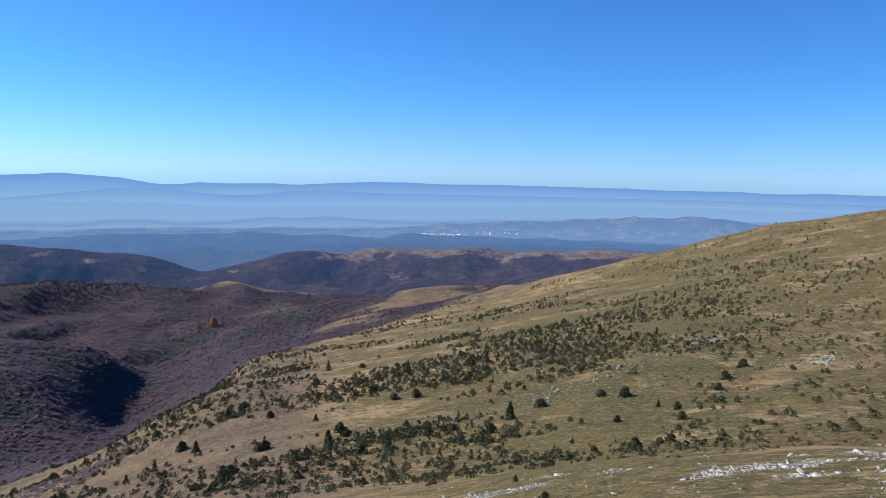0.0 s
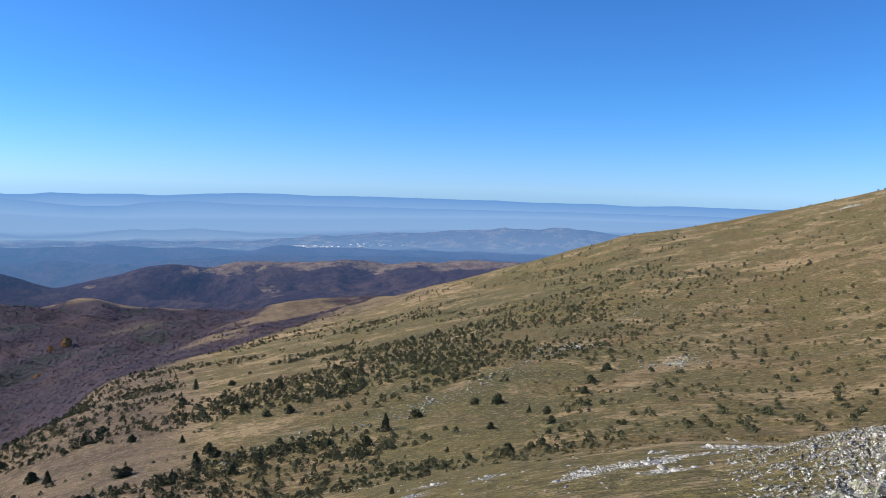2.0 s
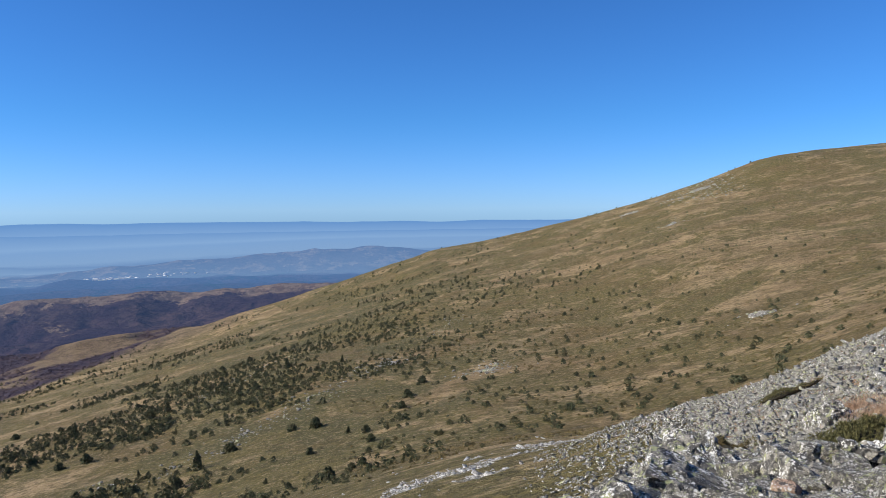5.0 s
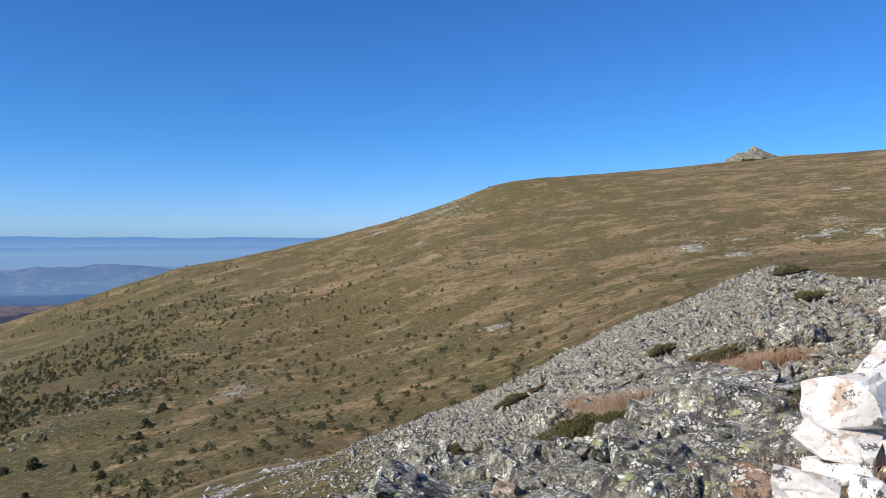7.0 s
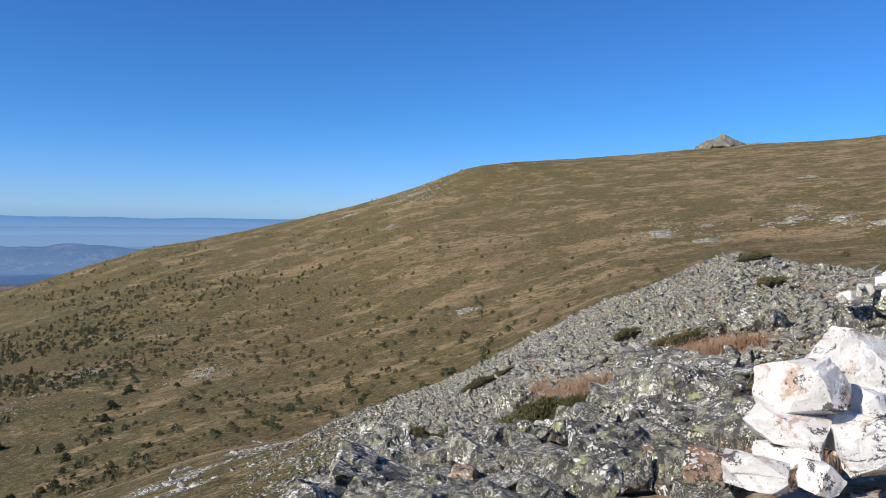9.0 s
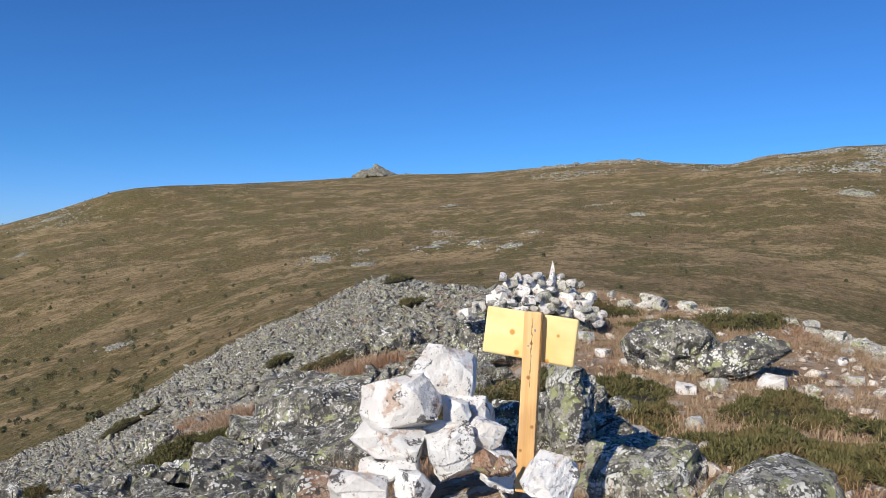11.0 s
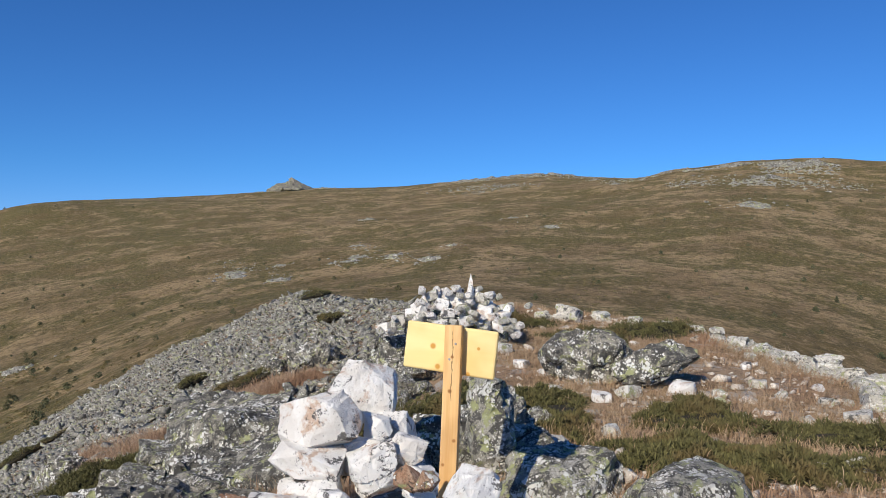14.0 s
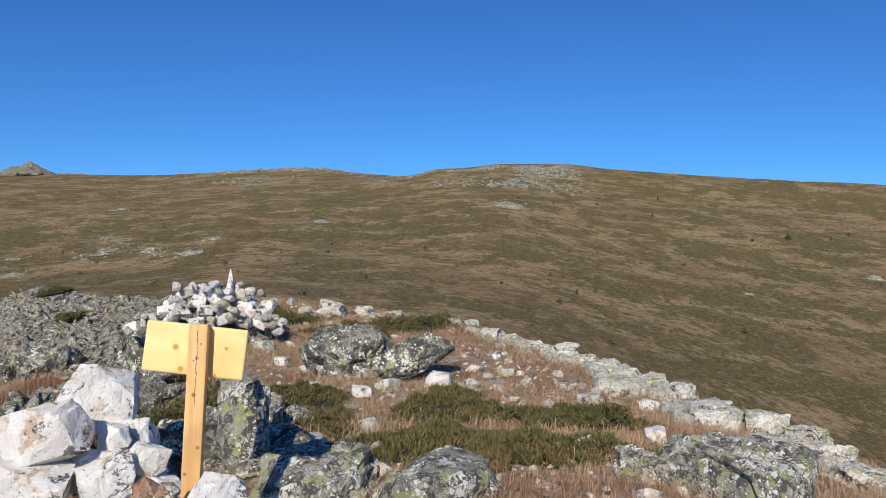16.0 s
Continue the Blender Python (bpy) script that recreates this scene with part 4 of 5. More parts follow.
# angular blocks lying between the large boulders
r = np.random.RandomState(61)
blocky = [rock_mesh("rock_block", 1.0, 0.75, 0.6, 560 + k, M_GREY, chips=4, cuts=4, rugged=0.035, blocks=0.5, beds=2.0, fine=0.08) for k in range(10)]
for k in range(190):
    a, d = (r.uniform(42, 78), math.sqrt(r.uniform(3.9 ** 2, 9.5 ** 2))) if k < 120 else (r.uniform(32, 68), r.uniform(3.3, 4.3))
    x, y = place(a, d)
    s = min(0.75, max(0.16, r.lognormal(math.log(0.32), 0.4)))
    if k >= 120:
        s = min(s, 0.36)
    if math.hypot(x - 4.4, y - 1.2) < 0.55 or math.hypot(x - 5.1, y - 4.33) < 0.5 or math.hypot(x - 8.0, y - 5.2) < 0.9 or math.hypot(x - 6.2, y - 2.0) < 0.7:
        continue
    ob = new("rock_block", blocky[k % 10])
    ob.matrix_world = Matrix.Translation((x, y, height(x, y) + s * r.uniform(0.1, 0.3) + (0.12 if d > 5 else 0.0))) @ pose(0, 0, 0, r.uniform(-22, 22), r.uniform(-22, 22), r.uniform(0, 360)) @ Matrix.Scale(s, 4)
    tagged(ob, "angular grey quartzite block spotted with white lichen", "boulder", "lichened blocks between the boulders")

# small broken stones at the foot of the heap
for k in range(26):
    a, d = r.uniform(60, 86), r.uniform(2.75, 3.5)
    x, y = place(a, d)
    s = r.uniform(0.10, 0.24)
    if math.hypot(x - 3.84, y - 0.61) < 0.12 + s * 0.6 or math.hypot(x - 3.5, y - 0.45) < 0.2:
        continue
    rock("stone", "broken quartzite stone at the foot of the white heap", "rock", (x, y, height(x, y) + s * 0.2), (s, s * 0.85, s * 0.65), 900 + k, (M_CRUST, M_WHITE, M_RUST)[k % 3], (r.uniform(-20, 20), r.uniform(-20, 20), r.uniform(0, 360)), "small stones below the heap", chips=4, cuts=3, rugged=0.04)


# ---- the trail sign, seen from behind ----
def slab(w, d, h, bevel, wobble=0.0, seed=0):
    """A sawn timber block with eased edges, its middle at the origin."""
    bm = bmesh.new()
    bmesh.ops.create_cube(bm, size=1, matrix=Matrix.Diagonal((w, d, h, 1)))
    bmesh.ops.bevel(bm, geom=bm.edges[:], offset=bevel, segments=2, affect="EDGES", profile=0.5)
    return bm


def timber(name, light, dark, knot, at_knots, along, scale):
    k = Mat(name, 0.75).local()
    grain = k.noise(1.0, 5, 0.6, k.stretch(*along), bend=0.4)
    c = k.mix(k.step(grain, 0.35, 0.65), light, dark)
    c = k.mix(k.step(k.noise(3.0, 3), 0.45, 0.7, 0.0, 0.35), c, knot)
    for (x, y, z), r in at_knots:
        n = k.node("ShaderNodeVectorMath")
        n.operation = "DISTANCE"
        k.link(k.pos, n.inputs[0])
        n.inputs[1].default_value = (x, y, z)
        c = k.mix(k.step(n.outputs["Value"], r * 0.4, r, 1.0, 0.0), c, knot)
    k.colour(c).bump(grain, 0.25, 0.004)
    return k.m


M_POST = timber("raw_pine_post", (0.80, 0.53, 0.25), (0.66, 0.38, 0.14), (0.34, 0.15, 0.05),
                [((-0.036, 0.005, 0.10), 0.012), ((-0.036, -0.02, -0.10), 0.011), ((-0.036, 0.022, -0.20), 0.010), ((-0.036, 0.0, 0.24), 0.010)], (14, 22, 1.6), 1)
M_BOARD = timber("yellow_varnished_board", (0.84, 0.68, 0.33), (0.80, 0.62, 0.27), (0.55, 0.28, 0.06),
                 [((-0.012, 0.075, 0.005), 0.017), ((-0.012, 0.045, -0.078), 0.016), ((-0.012, -0.125, 0.02), 0.010), ((-0.012, -0.09, -0.092), 0.014)], (6, 1.2, 9), 1)
trail_sign = new("trail_sign")
trail_sign.matrix_world = pose(3.84, 0.612, 0.62, 1.8, 3.0, 3)
post = part("post", slab(0.066, 0.071, 0.74, 0.004), M_POST, trail_sign, "square post of raw pine with dark cracks")
post.location = (0, 0, 0.235)
crack = bmesh.new()
for k in range(9):
    z0 = 0.05 + k * 0.034
    m = pose(-0.0335, 0.002 * math.sin(k * 1.9), 0.27 + z0 * 0.9, (k * 37 % 14) - 7, 0, 0) @ Matrix.Diagonal((0.0010, 0.0014, 0.040, 1))
    bmesh.ops.create_cube(crack, size=1, matrix=m)
part("crack", crack, M_CRACK, post, "dark drying crack").matrix_parent_inverse = post.matrix_basis.inverted()
board = part("board", slab(0.022, 0.405, 0.200, 0.009), M_BOARD, trail_sign, "yellow varnished board with brown knots, blank on its back")
board.matrix_basis = pose(0.046, 0.020, 0.500, 4.3, 0, -9)
for k, (y, z) in enumerate(((-0.012, 0.03), (0.012, -0.035))):
    screw = bmesh.new()
    bmesh.ops.create_cone(screw, cap_ends=True, segments=10, radius1=0.005, radius2=0.004, depth=0.003, matrix=pose(-0.0345, y, 0.50 + z, 0, -90, 0))
    part("screw", screw, M_STEEL, trail_sign, "dull steel screw head")
tagged(trail_sign, "wooden trail sign on a raw pine post, its back blank", "sign")


# ---- junipers, grass ----
def sprig(rng, length, spread, blades):
    """A few pointed leaves from one stem."""
    bm = bmesh.new()
    for k in range(blades):
        a = k * 6.283 / blades + rng.uniform(-0.5, 0.5)
        lean = rng.uniform(0.2, 1.0) * spread
        tip = Vector((math.cos(a) * lean, math.sin(a) * lean, length * rng.uniform(0.6, 1.0)))
        side = Vector((-math.sin(a), math.cos(a), 0)) * length * 0.10
        low = tip * rng.uniform(0.0, 0.25)
        q = [bm.verts.new(p) for p in (low, tip * 0.55 + side, tip, tip * 0.55 - side)]
        bm.faces.new(q)
    return arrays(bm)


rng = random.Random(11)
SPRIGS = [sprig(rng, 0.042, 0.036, 6) for _ in range(6)]


def juniper(x, y, w, d, h, turn, seed, label):
    """A low mat: a dark twiggy core under a skin of needle sprigs."""
    r = np.random.RandomState(seed)
    h = h * 0.8
    top = new("juniper_shrub")
    top.location = (x, y, height(x, y) + (0.12 if y > 4 else 0.0))
    n = int(w * d * (3400 if x < 9 else 1500)) + 200
    a, u = r.uniform(0, 2 * np.pi, n), np.sqrt(r.uniform(0, 1, n))
    ragged = 1 + 0.22 * np.sin(a * 3 + seed) + 0.15 * np.sin(a * 7 + seed * 2) + 0.13 * np.sin(a * 13 + seed) + 0.10 * np.sin(a * 23 + seed)
    lx, ly = np.cos(a) * u * w / 2 * ragged, np.sin(a) * u * d / 2 * ragged
    c, s = math.cos(radians(turn)), math.sin(radians(turn))
    px, py = lx * c - ly * s, lx * s + ly * c
    lump = soft_noise(px + x, py + y, 0.28, 51, 3)
    up = h * np.sqrt(np.clip(1 - u ** 2.4, 0, 1)) * (0.72 + 0.95 * lump)
    pz = ground_z(px + x, py + y) - height(x, y) + up * r.uniform(0.55, 1.0, n)
    me = joined("foliage", SPRIGS, r.randint(0, len(SPRIGS), n), np.stack([px, py, pz], -1),
                np.stack([r.uniform(0, 6.28, n), r.uniform(0.2, 1.35, n), a], -1), r.uniform(0.7, 1.35, n), M_JUNIPER)
    me.parent = top
    core = bmesh.new()
    bmesh.ops.create_icosphere(core, subdivisions=3, radius=1)
    for v in core.verts:
        b = math.atan2(v.co.y, v.co.x)
        k = 0.9 * (1 + 0.22 * math.sin(b * 3 + seed) + 0.13 * math.sin(b * 7 + seed * 2))
        qx, qy = v.co.x * w / 2 * k, v.co.y * d / 2 * k
        v.co = (qx * c - qy * s, qx * s + qy * c, v.co.z * h * 0.45 * (1 + 0.5 * noise.noise(Vector((v.co.x * 4, v.co.y * 4, seed)))))
        v.co.z += height(v.co.x + x, v.co.y + y) - height(x, y)
    part("stem", core, M_TWIG, top)
    return tagged(top, label, "juniper", "junipers on the knoll")


MAT_GREEN = "low spreading juniper mat, olive green, on stony turf"
MAT_BROWN = "low juniper mat with browned twigs among stones"
MATS = [
    (7.2, 0.45, 1.7, 0.7, 0.2, 15, MAT_BROWN), (7.2, -0.72, 0.8, 1.05, 0.2, 80, MAT_GREEN), (5.7, -0.8, 1.25, 1.7, 0.17, 10, MAT_GREEN), (6.8, -1.7, 0.62, 1.05, 0.24, 0, MAT_GREEN),
    (6.75, 1.2, 1.6, 0.8, 0.42, 5, MAT_GREEN), (11.2, 0.15, 0.8, 1.2, 0.2, 0, MAT_GREEN), (11.7, -0.75, 0.9, 1.25, 0.25, 0, MAT_GREEN), (12.1, 1.1, 0.7, 0.8, 0.25, 0, MAT_BROWN),
    (8.0, 5.2, 0.65, 1.9, 0.34, 25, MAT_GREEN), (8.9, 8.7, 0.7, 1.0, 0.3, 40, MAT_GREEN), (13.2, 6.3, 0.6, 1.3, 0.22, 30, MAT_GREEN), (6.1, 2.0, 1.0, 1.1, 0.62, 60, MAT_GREEN),
    (22.4, 8.5, 0.5, 0.9, 0.25, 20, MAT_GREEN), (18.1, 6.5, 0.45, 0.6, 0.25, 0, MAT_GREEN), (16.5, 13.6, 0.5, 1.4, 0.25, 40, MAT_BROWN), (15.6, 8.7, 0.4, 0.6, 0.2, 40, MAT_GREEN)]
for k, (x, y, w, d, h, turn, label) in enumerate(MATS):
    juniper(x, y, w, d, h, turn, 300 + k, label)


def tuft(rng, blades, length):
    bm = bmesh.new()
    for _ in range(blades):
        a, lean = rng.uniform(0, 6.283), rng.uniform(0.1, 1.6)
        foot = Vector((rng.gauss(0, 0.06), rng.gauss(0, 0.06), 0))
        l = length * rng.uniform(0.5, 1.1)
        way = Vector((math.cos(a) * lean, math.sin(a) * lean, 1)).normalized()
        side = Vector((-math.sin(a), math.cos(a), 0)) * 0.0014
        mid = foot + way * l * 0.6
        tip = mid + (way + Vector((way.x, way.y, -0.5)) * 0.8).normalized() * l * 0.4
        q = [bm.verts.new(p) for p in (foot, mid + side, tip, mid - side)]
        bm.faces.new(q)
    return arrays(bm)


TUFTS = [tuft(rng, 32, 0.085) for _ in range(6)]
r = np.random.RandomState(77)
spots = []
for az0, az1, r0, r1, count in ((78, 134, 3.6, 13.5, 24000), (58, 74, 7.5, 10.5, 380), (60, 70, 12, 15.5, 420), (52, 60, 8.6, 10.5, 500)):
    az, rr = r.uniform(az0, az1, count), np.sqrt(r.uniform(r0 ** 2, r1 ** 2, count))
    x, y = place(az, rr)
    keep = ~np.any([np.hypot(x - a, y - b) < 0.42 * min(w, d) + 0.1 * max(w, d) for a, b, w, d, *_ in MATS], axis=0) & (soft_noise(x, y, 1.3, 61, 3) + 0.12 > r.uniform(-0.5, 0.5, count)) & (rr < crest_r[((az + 180) * 2).astype(int)] * 1.05)
    spots.append(np.stack([x[keep], y[keep]], -1))
spots = np.concatenate(spots)
n = len(spots)
grass = joined("grass", TUFTS, r.randint(0, 6, n), np.column_stack([spots, ground_z(spots[:, 0], spots[:, 1]) - 0.01]),
               np.stack([r.uniform(0, 6.28, n), r.uniform(-0.15, 0.25, n), np.zeros(n)], -1), r.uniform(0.8, 1.6, n), M_GRASS)
PATCHES = [(12.48, 5.85, 0.6), (11.95, 5.08, 0.5), (12.15, 4.68, 0.5), (11.0, 6.7, 0.45), (11.6, 7.5, 0.6), (12.6, 8.9, 0.5), (10.9, 6.2, 0.35), (8.6, 5.1, 0.3), (6.9, 2.6, 0.35), (4.9, 1.75, 0.3)]
spots = np.concatenate([np.stack([r.normal(x, w * 0.5, 150), r.normal(y, w * 0.5, 150)], -1) for x, y, w in PATCHES])
n = len(spots)
rusty = joined("rusty_grass", TUFTS, r.randint(0, 6, n), np.column_stack([spots, ground_z(spots[:, 0], spots[:, 1])]),
               np.stack([r.uniform(0, 6.28, n), r.uniform(-0.15, 0.25, n), np.zeros(n)], -1), r.uniform(1.2, 2.4, n), M_RUSTY)
tagged(rusty, "long rusty dry grass growing between lichened boulders", "grass", kind="stuff")
tagged(grass, "dry reddish-brown grass tufts on the knoll", "grass", kind="stuff")


# ---- the slope: dwarf pines, rock slabs, woods ----
def pine_crown(rng, leaves, wide, tall, cone, coarse=1.0):
    """A ragged crown of many small needle clumps."""
    bm = bmesh.new()
    for _ in range(leaves):
        a, u, t = rng.uniform(0, 6.283), rng.uniform(0.1, 1) ** 0.6, rng.uniform(0.02, 1)
        reach = (1 - t * 0.93) if cone else math.sqrt(max(0.03, 1 - t * t))
        reach *= 1 + 0.25 * math.sin(a * 3 + t * 9)
        p = Vector((math.cos(a) * u * reach * wide / 2, math.sin(a) * u * reach * wide / 2, t * tall))
        s = wide * rng.uniform(0.07, 0.16) * coarse
        way = Vector((rng.gauss(0, 1), rng.gauss(0, 1), rng.gauss(0.4, 0.8))).normalized()
        side = way.orthogonal().normalized()
        side.rotate(Matrix.Rotation(rng.uniform(0, 6.28), 3, way))
        q = [bm.verts.new(v) for v in (p - side * s * 0.6, p + way * s * 1.3, p + side * s * 0.6, p - way * s * 0.5)]
        bm.faces.new(q)
    return bm


def trunk(wide, tall):
    bm = bmesh.new()
    bmesh.ops.create_cone(bm, cap_ends=True, segments=7, radius1=wide * 0.07, radius2=wide * 0.02, depth=tall * 0.8, matrix=pose(0, 0, tall * 0.36))
    for k in range(4):
        m = pose(0, 0, tall * (0.15 + 0.12 * k), 55, 0, k * 97) @ pose(0, 0, wide * 0.15)
        bmesh.ops.create_cone(bm, cap_ends=True, segments=5, radius1=wide * 0.03, radius2=wide * 0.01, depth=wide * 0.35, matrix=m)
    return bm


rng = random.Random(4)
models = []
for k in range(6):
    cone = k >= 3
    crown = mesh_of("crown", pine_crown(rng, 380, 1.0, 1.3 if cone else 0.72, cone, 0.95), M_PINE)
    stem = mesh_of("trunk", trunk(1.0, 1.2 if cone else 0.5), M_BARK)
    models.append((crown, stem))


def pine(x, y, size, k, cone, group):
    top = new("mountain_pine")
    crown, stem = models[k % 3 + (3 if cone else 0)]
    part("crown", crown, None, top)
    part("trunk", stem, None, top)
    top.matrix_world = Matrix.Translation((x, y, height(x, y) - 0.05 * size)) @ pose(0, 0, 0, 0, 0, k * 77) @ Matrix.Diagonal((size * 0.62, size * 0.62, size * 0.62 * (0.9 + k % 4 * 0.1), 1))
    return tagged(top, "small dark green spruce standing alone on the slope" if cone else "dark green dwarf pine bush on dry grass", "tree" if cone else "bush", group)


for k, (x, y, s) in enumerate([(7, 52, 0.8), (6, 34, 0.8), (32, 107, 3.1), (26, 107, 1.8), (25, 118, 1.4), (36, 108, 2.3), (38, 109, 2.8), (46, 127, 2.7), (34, 80, 1.0), (40, 102, 1.2), (54, 114, 1.8), (36, 132, 2.4), (47, 143, 2.1), (71, 169, 4.5), (64, 156, 3.4), (-18, 166, 4.5), (-19, 153, 4.2), (-33, 157, 4.5), (-34, 156, 3.9), (-58, 180, 4.5), (-52, 171, 4.0), (-35, 131, 4.5), (-35, 136, 3.4), (-40, 197, 3.5), (-26, 184, 2.7), (-21, 226, 2.5), (-16, 160, 3.9), (-1, 202, 4.5), (-4, 248, 4.5), (-22, 278, 4.5)]):
    pine(x, y, s, k + 0, k % 4 == 0, 'dwarf pines on the slope')
for k, (x, y, s) in enumerate([(-35, 281, 4.5), (-34, 240, 4.5), (-14, 221, 4.5), (-7, 202, 4.1), (22, 245, 4.5), (17, 245, 4.5), (51, 322, 4.5), (63, 325, 4.5), (65, 267, 4.5), (45, 160, 4.4), (41, 165, 4.0), (27, 162, 4.5), (19, 153, 4.4), (14, 142, 3.9), (7, 151, 3.6), (2, 149, 3.6), (-6, 141, 3.4), (-11, 138, 3.4), (-24, 141, 3.5), (-52, 218, 4.2), (-54, 207, 3.7), (-77, 216, 3.7), (-81, 207, 3.6), (69, 242, 3.5), (79, 246, 2.8), (88, 171, 1.8), (80, 183, 2.2), (13, 124, 1.4), (5, 116, 1.3), (7, 108, 1.1)]):
    pine(x, y, s, k + 30, k % 4 == 0, 'dwarf pines on the slope')
for k, (x, y, s) in enumerate([(92, 111, 2.0), (166, 239, 3.1), (103, 114, 1.2), (104, 101, 1.1), (121, 178, 2.0), (89, 174, 2.1), (82, 185, 4.0), (49, 138, 2.8), (52, 134, 1.6), (54, 116, 1.4), (94, 86, 2.2), (128, 114, 1.6), (130, 87, 1.4), (15, 17, 0.2), (69, 153, 1.3), (42, 117, 1.8)]):
    pine(x, y, s, k + 0, k % 4 == 0, 'dwarf pines on the slope')
for k, (x, y, s) in enumerate([(203, -57, 2.1), (187, -48, 2.2), (203, -36, 1.4), (204, 2, 1.2), (290, 14, 1.7), (287, -124, 2.4), (406, -157, 2.9), (441, -136, 2.4), (399, -138, 2.2), (423, -105, 2.3), (357, -208, 4.5), (379, -255, 3.1), (359, -232, 2.9), (347, -184, 2.6), (324, -199, 1.7), (497, -196, 2.8), (369, -29, 1.7), (442, -79, 2.0)]):
    pine(x, y, s * 1.15, k + 0, k % 3 == 0, 'dark bushes on the open slope')
r = np.random.RandomState(5)
count = 52000
az, rr = r.uniform(-30, 40, count), np.exp(r.uniform(math.log(75), math.log(640), count))
x, y = place(az, rr)
band = soft_noise(x * 0.55 + y * 0.2, y * 0.9 - x * 0.3, 26, 71, 4)
chance = np.clip(0.32 + band * 2.4, 0, 1) * np.where(az < 5, np.exp(-((az - 5) / 34.0) ** 2), np.exp(-((az - 5) / np.interp(rr, [180, 330], [14.0, 25.0])) ** 2)) * np.interp(rr, [75, 115, 160, 420, 640], [0.04, 0.22, 1.1, 1.2, 0.8])
keep = (r.uniform(0, 1, count) < chance * 0.85) & (woods(x, y) < 0.4)
x, y = x[keep], y[keep]
n = len(x)
kinds = [arrays(pine_crown(rng, 64, 1.0, 0.75 if k < 3 else 1.2, k >= 3, 1.3)) for k in range(6)]
bushes = joined("dwarf_pines", kinds, np.where(r.uniform(0, 1, n) < 0.85, r.randint(0, 3, n), r.randint(3, 6, n)), np.stack([x, y, ground_z(x, y) - 0.1], -1), np.stack([r.uniform(0, 6.28, n), np.zeros(n), np.zeros(n)], -1), np.clip(r.lognormal(math.log(1.02), 0.38, n), 0.45, 2.3) * np.interp(np.hypot(x, y), [75, 170], [0.6, 1.0]), M_PINE)
tagged(bushes, "dark green dwarf pine bushes scattered over the far slope", "bushes", kind="stuff")
count = 5200
az, rr = r.uniform(20, 128, count), np.exp(r.uniform(math.log(110), math.log(760), count))
x, y = place(az, rr)
keep = r.uniform(0, 1, count) < np.interp(az, [20, 35, 50, 60, 128], [0.55, 0.42, 0.22, 0.05, 0.03])
x, y = x[keep], y[keep]
n = len(x)
low = joined("low_shrubs", kinds[:3], r.randint(0, 3, n), np.stack([x, y, ground_z(x, y) - 0.1], -1), np.stack([r.uniform(0, 6.28, n), np.zeros(n), np.zeros(n)], -1), r.uniform(0.6, 1.8, n), M_PINE)
tagged(low, "low dark shrubs dotted over the grassy mountainside", "shrubs", kind="stuff")

r2 = np.random.RandomState(19)
count = 17000
az, rr = r2.uniform(18, 130, count), np.exp(r2.uniform(math.log(60), math.log(330), count))
x, y = place(az, rr)
keep = (soft_noise(x, y, 16, 87, 4) > r2.uniform(-0.25, 0.45, count)) & (r2.uniform(0, 1, count) < np.interp(az, [18, 55, 75, 130], [1, 1, 0.3, 0.2])) & (rr > 1.6 * crest_r[((az + 180) * 2).astype(int)])
x, y, rr = x[keep], y[keep], rr[keep]
n = len(x)
tufts = [arrays(pine_crown(rng, 18, 1.0, 0.16, False, 1.7)) for _ in range(5)]
heather = joined("heather", tufts, r2.randint(0, 5, n), np.stack([x, y, ground_z(x, y) - 0.06], -1), np.stack([r2.uniform(0, 6.28, n), np.zeros(n), np.zeros(n)], -1), r2.uniform(0.4, 1.1, n) * np.interp(rr, [60, 330], [0.7, 1.6]), M_HEATHER)
tagged(heather, "low olive heather and juniper cushions over the dry grass", "heather", kind="stuff")


# the bare beech woods and dark conifers of the valley
def bare_crown(rng):
    """The round, ragged crown of a leafless beech: many clumps of twigs on a dome."""
    bm = bmesh.new()
    for _ in range(17):
        a, t = rng.uniform(0, 6.283), rng.uniform(0.05, 1)
        reach = 0.5 * math.sqrt(1 - t * t * 0.95) * rng.uniform(0.7, 1.1)
        p = Vector((math.cos(a) * reach, math.sin(a) * reach, t * 0.8))
        way = Vector((p.x, p.y, p.z * 0.6 + 0.55 + rng.gauss(0, 0.15))).normalized()
        side = way.orthogonal().normalized()
        side.rotate(Matrix.Rotation(rng.uniform(0, 6.28), 3, way))
        over = way.cross(side)
        s = rng.uniform(0.12, 0.24)
        q = [bm.verts.new(p + d * s + way * rng.uniform(-0.06, 0.06)) for d in (side, over * 0.8, -side, -over * 0.8)]
        bm.faces.new(q)
    return arrays(bm)


crowns = [bare_crown(rng) for _ in range(8)]
count = 150000
az, rr = r.uniform(-34, 12, count), np.exp(r.uniform(math.log(140), math.log(1480), count))
x, y = place(az, rr)
scrub = np.clip((-19 - az) / 6, 0, 1) * np.clip(0.15 + soft_noise(x, y, 35, 84, 3) * 2.5, 0, 1) * np.interp(rr, [140, 250, 300], [0.1, 0.8, 1])
open_top = woods(*place(az, rr + 40)) < 0.9
keep = ~(open_top & (rr > 1300)) & (np.maximum(woods(x, y), scrub) > r.uniform(0.1, 0.9, count)) & (soft_noise(x, y, 20, 83, 3) > r.uniform(-0.9, 0.2, count)) & (r.uniform(0, 1, count) < np.interp(rr, [300, 520, 700, 1480], [0.55, 0.33, 0.4, 0.6]))
x, y, rr = x[keep], y[keep], rr[keep]
n = len(x)
